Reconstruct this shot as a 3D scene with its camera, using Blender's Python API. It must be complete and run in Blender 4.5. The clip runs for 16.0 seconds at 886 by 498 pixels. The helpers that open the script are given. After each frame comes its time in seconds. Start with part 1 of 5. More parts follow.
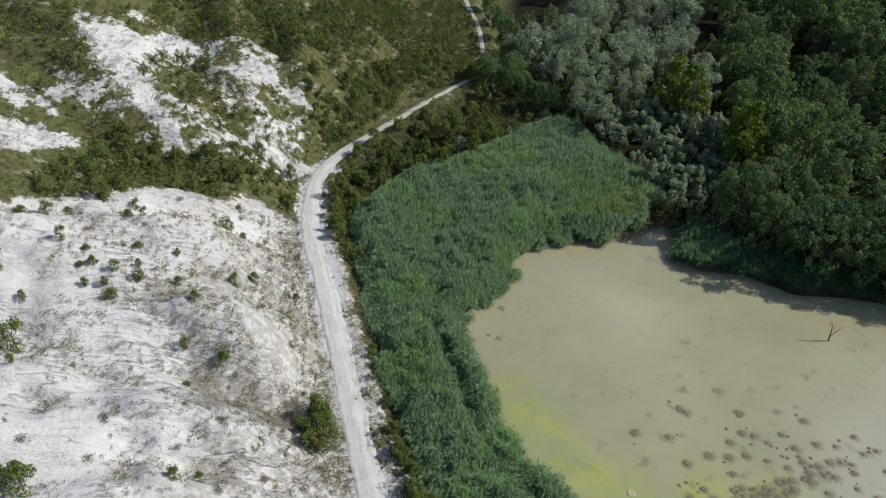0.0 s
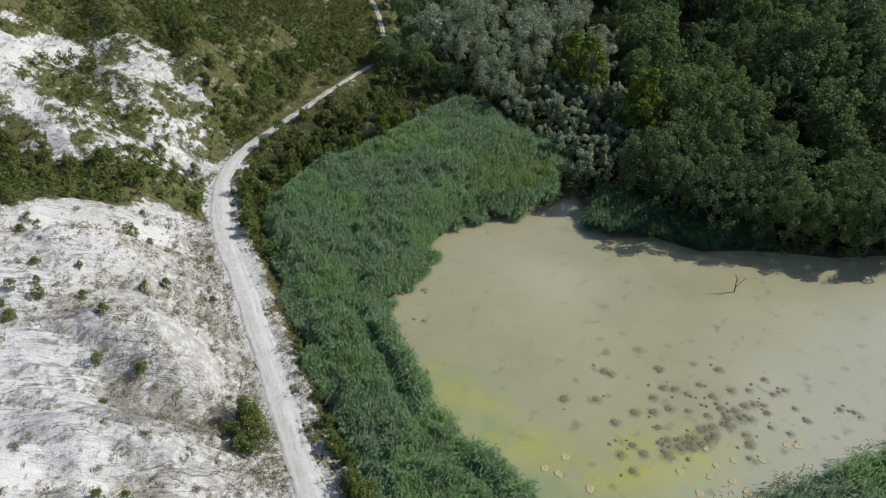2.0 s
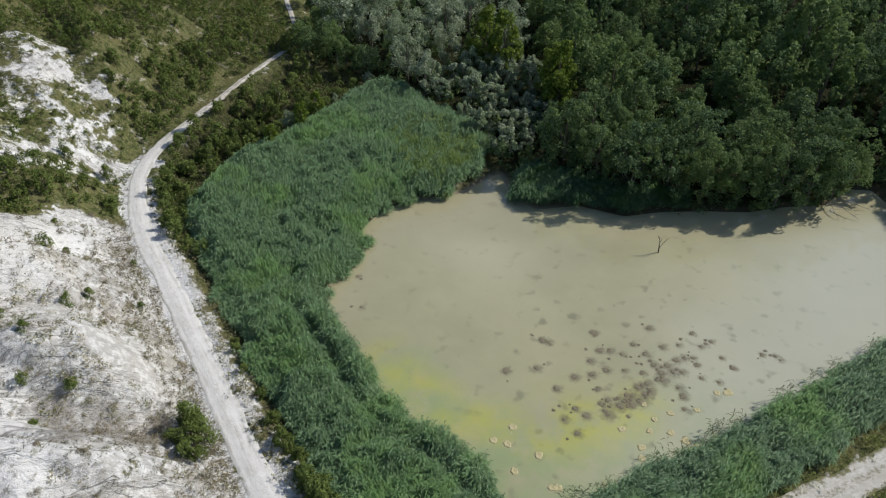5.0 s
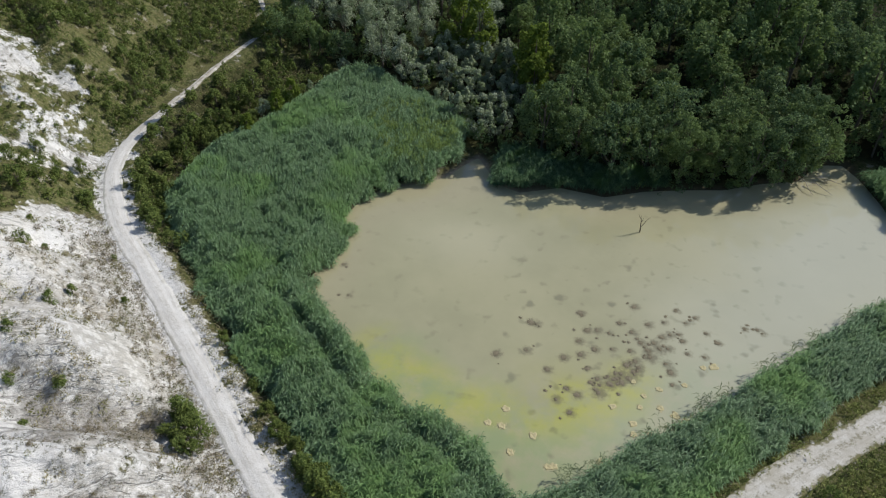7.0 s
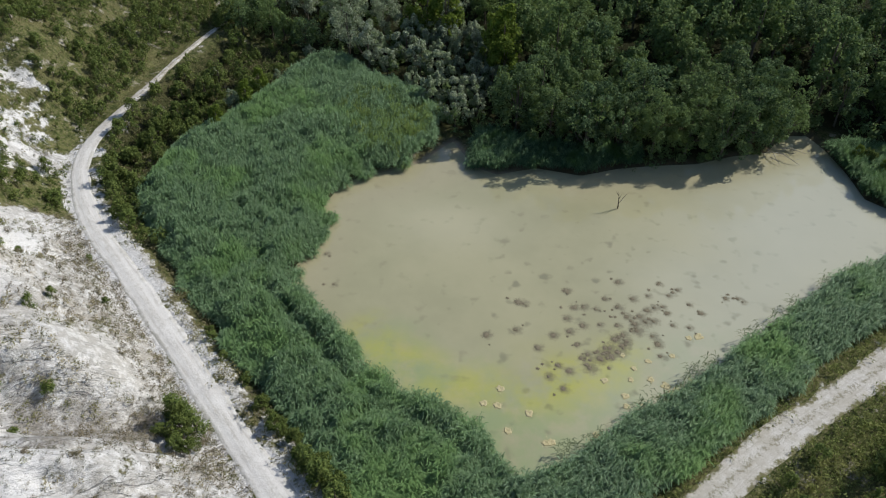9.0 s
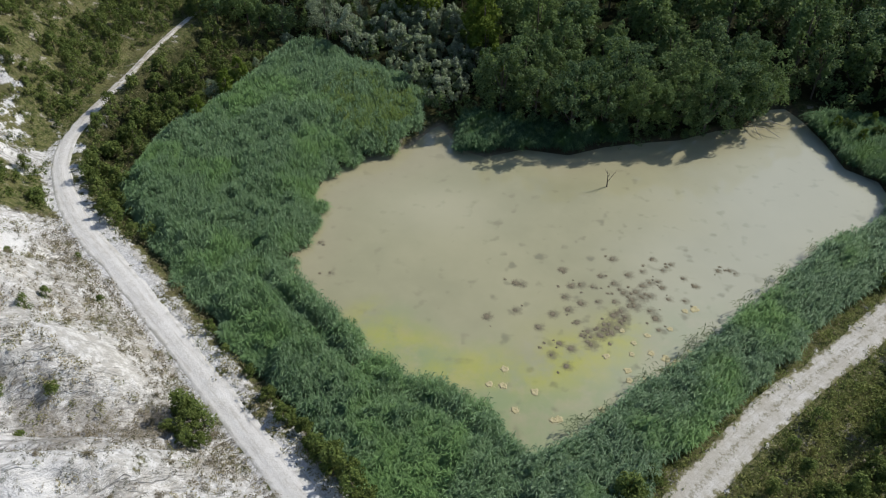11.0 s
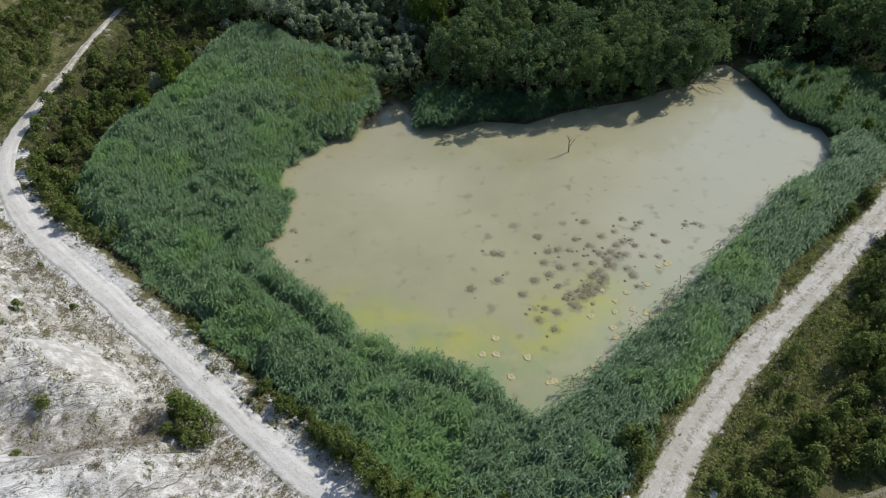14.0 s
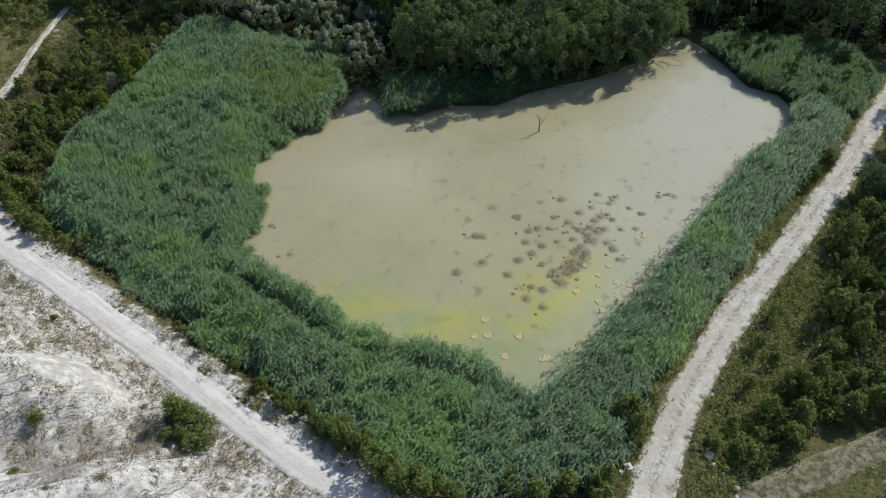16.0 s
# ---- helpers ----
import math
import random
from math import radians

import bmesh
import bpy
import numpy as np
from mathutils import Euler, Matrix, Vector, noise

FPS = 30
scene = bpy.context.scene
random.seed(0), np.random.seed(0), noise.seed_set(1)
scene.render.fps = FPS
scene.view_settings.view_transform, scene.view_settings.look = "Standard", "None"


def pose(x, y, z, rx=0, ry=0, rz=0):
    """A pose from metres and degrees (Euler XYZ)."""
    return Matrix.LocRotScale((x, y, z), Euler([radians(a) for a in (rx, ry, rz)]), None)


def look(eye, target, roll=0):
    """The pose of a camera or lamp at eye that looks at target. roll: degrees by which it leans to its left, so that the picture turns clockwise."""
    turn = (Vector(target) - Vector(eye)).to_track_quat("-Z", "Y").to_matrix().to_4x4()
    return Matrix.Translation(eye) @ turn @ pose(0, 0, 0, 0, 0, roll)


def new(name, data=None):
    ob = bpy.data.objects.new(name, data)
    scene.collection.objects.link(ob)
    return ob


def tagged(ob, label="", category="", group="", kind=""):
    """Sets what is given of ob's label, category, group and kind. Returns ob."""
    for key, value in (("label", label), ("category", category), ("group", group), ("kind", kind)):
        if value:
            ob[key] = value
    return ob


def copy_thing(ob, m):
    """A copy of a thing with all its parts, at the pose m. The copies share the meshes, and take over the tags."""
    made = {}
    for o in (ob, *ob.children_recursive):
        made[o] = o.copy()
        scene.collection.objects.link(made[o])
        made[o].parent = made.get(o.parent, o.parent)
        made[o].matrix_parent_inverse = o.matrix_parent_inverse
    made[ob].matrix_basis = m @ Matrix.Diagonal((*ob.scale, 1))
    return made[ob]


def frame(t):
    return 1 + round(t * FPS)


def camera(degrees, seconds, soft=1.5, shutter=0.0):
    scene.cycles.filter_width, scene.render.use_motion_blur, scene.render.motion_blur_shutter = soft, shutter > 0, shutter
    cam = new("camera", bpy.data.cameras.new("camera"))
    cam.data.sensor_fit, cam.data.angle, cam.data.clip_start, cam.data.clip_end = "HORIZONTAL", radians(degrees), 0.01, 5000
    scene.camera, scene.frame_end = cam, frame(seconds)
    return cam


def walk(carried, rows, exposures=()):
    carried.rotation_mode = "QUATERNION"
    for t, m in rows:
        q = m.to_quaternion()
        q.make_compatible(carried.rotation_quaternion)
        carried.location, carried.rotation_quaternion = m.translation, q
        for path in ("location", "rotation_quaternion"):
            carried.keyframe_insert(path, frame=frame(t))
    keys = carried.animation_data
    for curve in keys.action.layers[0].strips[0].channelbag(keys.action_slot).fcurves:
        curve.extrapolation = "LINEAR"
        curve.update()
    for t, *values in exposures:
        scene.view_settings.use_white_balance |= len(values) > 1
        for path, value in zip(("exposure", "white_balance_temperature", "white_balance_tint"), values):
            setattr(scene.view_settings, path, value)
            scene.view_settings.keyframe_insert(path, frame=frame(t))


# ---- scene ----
cam = camera(64.9, 16.0, soft=1.15)
PATH = [
    (0, (3.509, -0.199, 54.136), (2.595, 1.143, 52.969), -0.0),
    (0.5, (3.508, -0.043, 54.147), (2.663, 1.335, 52.969), -0.1),
    (1, (3.569, -0.011, 54.11), (2.776, 1.391, 52.924), -0.1),
    (1.5, (3.513, -0.005, 54.003), (2.767, 1.416, 52.809), -0.1),
    (2, (3.544, -0.047, 53.886), (2.841, 1.39, 52.685), -0.2),
    (2.5, (3.602, -0.016, 53.887), (2.938, 1.433, 52.679), -0.2),
    (3, (3.579, -0.012, 53.947), (2.956, 1.448, 52.731), -0.1),
    (3.5, (3.485, -0.034, 54.01), (2.901, 1.436, 52.786), -0.0),
    (4, (3.374, -0.084, 54.033), (2.82, 1.392, 52.802), -0.1),
    (6.5, (1.655, -0.719, 54.125), (1.231, 0.768, 52.855), 0.1),
    (7, (1.168, -0.877, 54.094), (0.763, 0.607, 52.817), 0.2),
    (7.5, (0.669, -1.04, 54.03), (0.298, 0.447, 52.745), 0.1),
    (8, (0.019, -1.248, 54.004), (-0.318, 0.241, 52.712), 0.2),
    (8.5, (-0.664, -1.476, 53.884), (-0.976, 0.013, 52.586), 0.3),
    (9, (-1.313, -1.615, 53.846), (-1.604, -0.129, 52.54), 0.3),
    (11.5, (-4.767, -2.379, 53.666), (-4.944, -0.909, 52.322), 0.2),
    (12, (-5.507, -2.51, 53.649), (-5.655, -1.044, 52.297), 0.2),
    (12.5, (-6.08, -2.685, 53.586), (-6.203, -1.222, 52.228), 0.0),
    (13, (-6.75, -2.782, 53.621), (-6.843, -1.324, 52.255), -0.1),
    (13.5, (-7.572, -2.852, 53.625), (-7.628, -1.399, 52.252), -0.1),
    (14, (-8.268, -2.922, 53.647), (-8.292, -1.476, 52.266), -0.1),
    (14.5, (-8.971, -2.98, 53.632), (-8.963, -1.54, 52.245), -0.2),
    (15, (-9.653, -2.999, 53.696), (-9.615, -1.568, 52.3), -0.2),
    (15.5, (-10.363, -3.032, 53.713), (-10.294, -1.608, 52.31), -0.2),
    (16, (-11.041, -3.045, 53.756), (-10.943, -1.63, 52.345), -0.3),
]
walk(cam, [(t, look(eye, target, roll)) for t, eye, target, roll in PATH], ((0, -0.12), (2, -0.09), (4, -0.04), (16, -0.04)))

# ---- world, sun and sky ----
SUN_TO = Vector((-2.5, -1.8, -2.5)).normalized()      # the way the sunlight travels
elev, turn_of_sun = math.asin(-SUN_TO.z), math.atan2(-SUN_TO.x, -SUN_TO.y)
world = bpy.data.worlds.new("world")
scene.world = world
world.use_nodes = True
wn = world.node_tree
sky = wn.nodes.new("ShaderNodeTexSky")
sky.sky_type, sky.sun_disc = "NISHITA", False
sky.sun_elevation, sky.sun_rotation = elev, turn_of_sun
sky.altitude, sky.air_density, sky.dust_density = 200, 1.0, 0.8
wn.nodes["Background"].inputs["Strength"].default_value = 0.09
wn.links.new(sky.outputs[0], wn.nodes["Background"].inputs["Color"])
sun = new("sun", bpy.data.lights.new("sun", "SUN"))
sun.data.energy, sun.data.angle, sun.data.color = 3.4, radians(0.6), (1.0, 0.95, 0.87)
sun.matrix_world = look((60, 40, 80), Vector((60, 40, 80)) + SUN_TO)
scene.view_settings.exposure = 0.0

# ---- plan: noise, lines and the lie of the land ----


def lattice(ix, iy, seed):
    h = (ix * 374761393 + iy * 668265263 + seed * 2147483647 // 7919) & 0x7FFFFFFF
    h = ((h ^ (h >> 13)) * 1274126177) & 0x7FFFFFFF
    h = ((h ^ (h >> 16)) * 668265263) & 0x7FFFFFFF
    return (h ^ (h >> 15)) % 100003 / 100003.0


def value_noise(x, y, seed=0):
    x, y = np.asarray(x, float), np.asarray(y, float)
    ix, iy = np.floor(x).astype(np.int64), np.floor(y).astype(np.int64)
    fx, fy = x - ix, y - iy
    fx, fy = fx * fx * (3 - 2 * fx), fy * fy * (3 - 2 * fy)
    a, b = lattice(ix, iy, seed), lattice(ix + 1, iy, seed)
    c, d = lattice(ix, iy + 1, seed), lattice(ix + 1, iy + 1, seed)
    return (a + (b - a) * fx) * (1 - fy) + (c + (d - c) * fx) * fy


def fbm(x, y, seed=0, octaves=4):
    total, gain = 0.0, 0.5
    for k in range(octaves):
        total = total + gain * (value_noise(x * 2**k, y * 2**k, seed + 17 * k) - 0.5)
        gain *= 0.5
    return total


def step(a, b, v):
    f = np.clip((v - a) / (b - a), 0, 1)
    return f * f * (3 - 2 * f)


def to_line(x, y, line):
    """Distance to a polyline, arc length at the foot, side (left positive)."""
    best, arc, side = np.full(x.shape, 1e9), np.zeros(x.shape), np.ones(x.shape)
    run = 0.0
    for (ax, ay), (bx, by) in zip(line[:-1], line[1:]):
        length = math.hypot(bx - ax, by - ay)
        ux, uy = (bx - ax) / length, (by - ay) / length
        f = np.clip((x - ax) * ux + (y - ay) * uy, 0, length)
        dx, dy = x - ax - f * ux, y - ay - f * uy
        dist = np.hypot(dx, dy)
        near = dist < best
        best = np.where(near, dist, best)
        arc = np.where(near, run + f, arc)
        side = np.where(near, np.sign(ux * (y - ay) - uy * (x - ax)), side)
        run += length
    return best, arc, side


def to_area(x, y, area):
    """Signed distance to a closed outline, negative inside."""
    dist, _, _ = to_line(x, y, list(area) + [area[0]])
    inside = np.zeros(x.shape, bool)
    for (ax, ay), (bx, by) in zip(area, list(area[1:]) + [area[0]]):
        if ay != by:
            inside ^= ((ay > y) != (by > y)) & (x < ax + (y - ay) * (bx - ax) / (by - ay))
    return np.where(inside, -dist, dist)


def smooth_line(points, gap=1.0):
    """A Catmull-Rom line through the points."""
    p = np.array([points[0], *points, points[-1]], float)
    out = []
    for k in range(1, len(p) - 2):
        n = max(2, int(np.linalg.norm(p[k + 1] - p[k]) / gap))
        for f in np.arange(n) / n:
            out.append(0.5 * (2 * p[k] + (p[k + 1] - p[k - 1]) * f + (2 * p[k - 1] - 5 * p[k] + 4 * p[k + 1] - p[k + 2]) * f**2
                              + (3 * p[k] - p[k - 1] - 3 * p[k + 1] + p[k + 2]) * f**3))
    out.append(p[-1])
    return [tuple(v) for v in out]


ROAD_W = smooth_line([(60, -40), (20, -2), (4, 9.5), (-8, 17), (-17.5, 23), (-22.6, 26.9), (-28.3, 31.7), (-32.3, 35.1), (-38.5, 40.3), (-45.2, 46), (-51.4, 50.9), (-55, 54.1),
                      (-59.3, 59), (-62.2, 63.6), (-63.6, 68.4), (-63.7, 74), (-63.5, 80), (-63.4, 85), (-63.4, 91), (-62.9, 98.3), (-62.3, 103.3), (-61.9, 107.5), (-63.6, 112.4), (-68, 119), (-76.4, 130.6), (-87, 142.5), (-112, 175)], 2.0)
ROAD_E = smooth_line([(2, 10.5), (5, 16.3), (7.1, 21.3), (9.6, 25.4), (13.4, 30.7), (18.6, 36.7), (22.3, 40.5), (26.8, 44.6), (31.4, 49), (36.3, 53.9), (44.3, 62), (49.2, 67.7), (54.4, 73), (68, 88), (85, 104)], 2.0)
TRACK = smooth_line([(7, 13), (10, 16.5), (14.6, 19.8), (18.6, 21.4), (21.7, 22.3), (24.4, 23.1), (28.2, 24.2), (38, 27), (60, 34)], 2.0)
POND = [(-16.5, 82.9), (-12.6, 77.2), (-9.2, 76), (-4.1, 78.6), (2, 78), (7.1, 80.8), (12.3, 82.6), (17.4, 84), (22.5, 87), (27.5, 89), (30.8, 94.6), (34, 95.4), (35.8, 90.4), (37.1, 85.9),
        (38.1, 80.1), (41.6, 77.6), (41.9, 73.4), (39.8, 69), (35, 64.4), (30.2, 61.3), (26.2, 56.3), (22.6, 52.7), (19.1, 48.8), (16.3, 45.6), (12.8, 41.9), (8.8, 38.6), (5.8, 35.4),
        (2.3, 32.5), (-0.5, 31), (-2.7, 33), (-5, 35.3), (-9.6, 37.4), (-13.2, 38.1), (-15.9, 39.9), (-20.4, 43.7), (-24, 46.5), (-28.2, 50.1), (-29.2, 51.3), (-28.9, 55.9), (-28.3, 58.7),
        (-29.7, 65.1), (-28.8, 69.6), (-26.6, 72.2), (-22.3, 74.5), (-19.5, 77.1), (-18, 80.4)]
SPURS = ((144, 4.5, 4.5, 0.0, 2.6), (152, 4, 5, 0.33, 3.6), (160, 3.5, 4.5, 0.5, 3.0), (119.5, 3.0, 8, 0.25, 2.2), (131, 3, 6, 0.05, 1.8), (110.5, 1.5, 3.2, 0.03, 1.3),
         (107.5, 1.3, 3, 0.03, 1.3), (101, 2, 4, 0.0, 1.5), (137, 2, 3.5, -0.1, 1.3), (166, 2.5, 4, 0.7, 2.0))   # arc, width on the near and far side, lean, height

GULLIES = ([(-46, 16.5), (-40, 19.5), (-36, 21), (-32.5, 22.3), (-30, 25.5)], [(-53, 29), (-47, 33), (-42.5, 37)], [(-36, 13), (-31, 18), (-27, 23)], [(-59, 37), (-55, 42), (-52, 46)],
           [(-47, 24), (-42, 26), (-38, 30)], [(-44, 12), (-38, 15.5), (-33, 19)], [(-50, 15), (-45, 20), (-40, 22.5), (-36, 24.5)])

RIDGES = (([(-46, 27.3), (-42.5, 27.6), (-39.8, 28.3), (-37.2, 30.1), (-35, 32.4)], 1.0, 4.2, 1.5, 1.7), ([(-39, 16.2), (-35.6, 17.6), (-32.5, 19.9), (-29.5, 22.3), (-27.2, 24.2)], 0.9, 2.6, 1.1, 1.3),
          ([(-33.5, 12.2), (-30, 15), (-27, 18.6), (-24.5, 21.2)], 0.9, 2.4, 1.0, 1.1), ([(-62.8, 33), (-60.5, 38), (-56.8, 42.3), (-53, 45.2)], 0.35, 3.0, 1.2, 0.7), ([(-58, 20), (-53, 24), (-48.5, 26.5)], 0.7, 3.0, 1.2, 0.8),
          ([(-62, 27), (-56, 32), (-51, 35.5), (-47.5, 37.2)], 0.7, 3.2, 1.2, 0.9), ([(-50, 10), (-45, 13.4), (-41, 15.2)], 0.7, 2.6, 1.1, 0.9))   # crest, height, breadth of the sunny and of the shaded side, hollow below


def lie(x, y):
    """Height of the bare land, and the distances it is made from."""
    x, y = np.asarray(x, float), np.asarray(y, float)
    dw, arc, side = to_line(x, y, ROAD_W)
    de, arc_e, _ = to_line(x, y, ROAD_E)
    dt, _, _ = to_line(x, y, TRACK)
    dp = to_area(x, y, POND)
    d = dw * side
    z = np.clip(0.22 * (dp - 0.2), -0.8, 0.35) + 0.012 * np.clip(dp, 0, 60)
    z = z + 0.035 * np.clip(y - 92, 0, 120) + 0.5 * fbm(x / 14, y / 14, 3) * step(3, 12, dp)
    road_z = 2.0 + 1.5 * step(148, 178, arc) + 0.5 * step(180, 206, arc) + 0.03 * np.clip(arc - 206, 0, 100)
    up = np.clip(d - 2.0, 0, None)
    rise = 0.62 * np.clip(up, 0, 14) + 0.36 * np.clip(up - 14, 0, 40) + 0.10 * np.clip(up - 54, 0, 120)
    rise = rise * (1 - 0.45 * step(178, 215, arc))
    spur = 0
    for a, near, far, lean, high in SPURS:
        u = arc - a - lean * up + 1.6 * fbm(x / 6, y / 6, 31, 3)
        spur = spur + high * np.exp(-((u / np.where(u < 0, near, far)) ** 2)) * step(1, 8, up) * (1 - step(40, 70, up))
    gully = (0.5 - np.abs(fbm(arc / 7 + 0.4 * fbm(x / 9, y / 9, 5), up / 30, 11, 3))) * 1.6 - 0.8
    bend = 5.0 * fbm(x / 17, y / 17, 5, 2)
    rills = np.abs(fbm((arc + bend) / 2.2, up / 12, 13, 3)) * step(-0.05, 0.12, fbm(x / 14, y / 14, 15, 2))
    rough = (4.2 * fbm(x / 13, y / 13, 21, 4) + 1.5 * gully - 3.0 * rills + 0.55 * fbm(x / 2.6, y / 2.6, 23, 4) + 0.30 * fbm(x / 0.9, y / 0.9, 25, 2)) * step(0.8, 9, up)
    cut = 0
    for line in GULLIES:
        off = to_line(x + 0.8 * fbm(x / 1.5, y / 1.5, 33, 2), y, line)[0]
        cut = cut + 0.75 * np.exp(-((off / 0.45) ** 2)) + 0.35 * np.exp(-((off / 1.6) ** 2))
    crest = 0
    wavy = 0.9 * fbm(x / 2.4, y / 2.4, 37, 3)
    for line, high, broad, steep, hollow in RIDGES:
        off, at, hand = to_line(x, y, line)
        off = off * hand + wavy
        ends = step(0, 2.5, at) * step(0, 2.5, sum(math.dist(a, b) for a, b in zip(line[:-1], line[1:])) - at)
        crest = crest + ends * (high * np.exp(-((off / np.where(off > 0, broad, steep)) ** 2)) - hollow * np.exp(-(((off + 2.6 * steep) / (1.3 * steep)) ** 2)))
    shelf = 1.3 * step(1.6, 4.2, d) * step(118, 124, arc) * (1 - step(134, 144, arc)) * (1 - step(7, 18, up))
    slant = np.abs(fbm((0.8 * x + 0.6 * y) / 1.5 + 0.6 * fbm(x / 5, y / 5, 39, 2), (0.8 * y - 0.6 * x) / 9, 29, 3))
    crest = crest - (0.9 * slant + 0.38 * np.exp(-((slant / 0.04) ** 2))) * step(3, 8, up) * step(-0.02, 0.14, fbm(x / 12, y / 12, 35, 2))
    hill = road_z + shelf + rise + spur + rough + crest - cut
    left = step(-0.5, 0.5, d)
    bank = step(1.9, 5.5, dw)
    z = left * hill + (1 - left) * (road_z * (1 - bank) + z * bank)
    east_z = 0.9 + 0.2 * np.clip(1 - arc_e / 12, 0, 1) * 6
    east = (1 - step(1.8, 5.0, de)) * (1 - left)
    z = z * (1 - east) + east_z * east
    return z, d, arc, de, dt, dp


def height(x, y):
    return lie(np.atleast_1d(np.asarray(x, float)), np.atleast_1d(np.asarray(y, float)))[0]


# ---- end of plan ----


# ---- mesh tools ----
def mesh_of(name, verts, faces, material, attributes=None, smooth=False):
    """A mesh from arrays: verts (n, 3), faces (m, 3 or 4)."""
    me = bpy.data.meshes.new(name)
    verts, faces = np.asarray(verts, np.float32), np.asarray(faces, np.int32)
    side = faces.shape[1]
    me.vertices.add(len(verts))
    me.vertices.foreach_set("co", verts.ravel())
    me.loops.add(faces.size)
    me.loops.foreach_set("vertex_index", faces.ravel())
    me.polygons.add(len(faces))
    me.polygons.foreach_set("loop_start", np.arange(0, faces.size, side, dtype=np.int32))
    if smooth:
        me.polygons.foreach_set("use_smooth", np.ones(len(faces), bool))
    for key, values in (attributes or {}).items():
        layer = me.attributes.new(key, "FLOAT", "POINT")
        layer.data.foreach_set("value", np.asarray(values, np.float32))
    me.update(calc_edges=True)
    me.materials.append(material)
    return me


def part(name, me, parent, label=""):
    ob = new(name, me)
    ob.parent = parent
    return tagged(ob, label)


def thing(name, label, category, group="", at=(0, 0, 0)):
    ob = new(name)
    ob.location = at
    ob.empty_display_size = 0.2
    return tagged(ob, label, category, group)


def joined(pieces):
    """Several (verts, faces) as one."""
    verts, faces, n = [], [], 0
    for v, f in pieces:
        verts.append(v)
        faces.append(np.asarray(f) + n)
        n += len(v)
    return np.concatenate(verts), np.concatenate(faces)


def tube(points, radii, sides=7):
    """A tapered round limb along points, closed at its end."""
    points = np.asarray(points, float)
    rings = []
    for k, (p, r) in enumerate(zip(points, radii)):
        way = points[min(k + 1, len(points) - 1)] - points[max(k - 1, 0)]
        way = way / (np.linalg.norm(way) + 1e-9)
        a = np.cross(way, (0.3, 0.9, 0.2))
        a /= np.linalg.norm(a)
        b = np.cross(way, a)
        ang = np.linspace(0, 2 * np.pi, sides, endpoint=False)[:, None]
        rings.append(p + r * (np.cos(ang) * a + np.sin(ang) * b))
    verts = np.concatenate([*rings, points[-1:]])
    faces = []
    for k in range(len(points) - 1):
        for i in range(sides):
            j = (i + 1) % sides
            faces.append((k * sides + i, k * sides + j, (k + 1) * sides + j, (k + 1) * sides + i))
    top, last = (len(points) - 1) * sides, len(verts) - 1
    for i in range(sides):
        faces.append((top + i, top + (i + 1) % sides, last, last))
    return verts, np.array([f for f in faces if len(set(f)) == 4])


def leaf_cloud(gen, centres, radii, count, size, upward=0.25, narrow=0.5, shell=0.55, flat=0.5, rise=0.45):
    """Sprays of leaves on lumps: folded four-cornered blades, their faces turned mostly outward."""
    centres, radii = np.asarray(centres, float), np.asarray(radii, float)
    pick = gen.choice(len(centres), count, p=radii**2 / (radii**2).sum())
    way = gen.normal(size=(count, 3))
    way[:, 2] += upward
    way /= np.linalg.norm(way, axis=1, keepdims=True)
    far = (shell + (1.04 - shell) * gen.random(count) ** 0.6)[:, None]
    at = centres[pick] + way * far * radii[pick, None]
    out = way * (1 - rise) + flat * gen.normal(size=(count, 3)) + (0, 0, rise)
    out /= np.linalg.norm(out, axis=1, keepdims=True)
    along = np.cross(out, gen.normal(size=(count, 3)))
    along /= np.linalg.norm(along, axis=1, keepdims=True)
    across = np.cross(out, along)
    s = (size * (0.6 + 0.8 * gen.random(count)))[:, None]
    verts = np.stack([at - along * s * 0.5 - out * s * 0.12, at + across * s * narrow * 0.5 + out * s * 0.06, at + along * s * 0.5 - out * s * 0.12, at - across * s * narrow * 0.5 + out * s * 0.06], 1)
    return verts.reshape(-1, 3), np.arange(count * 4).reshape(-1, 4)


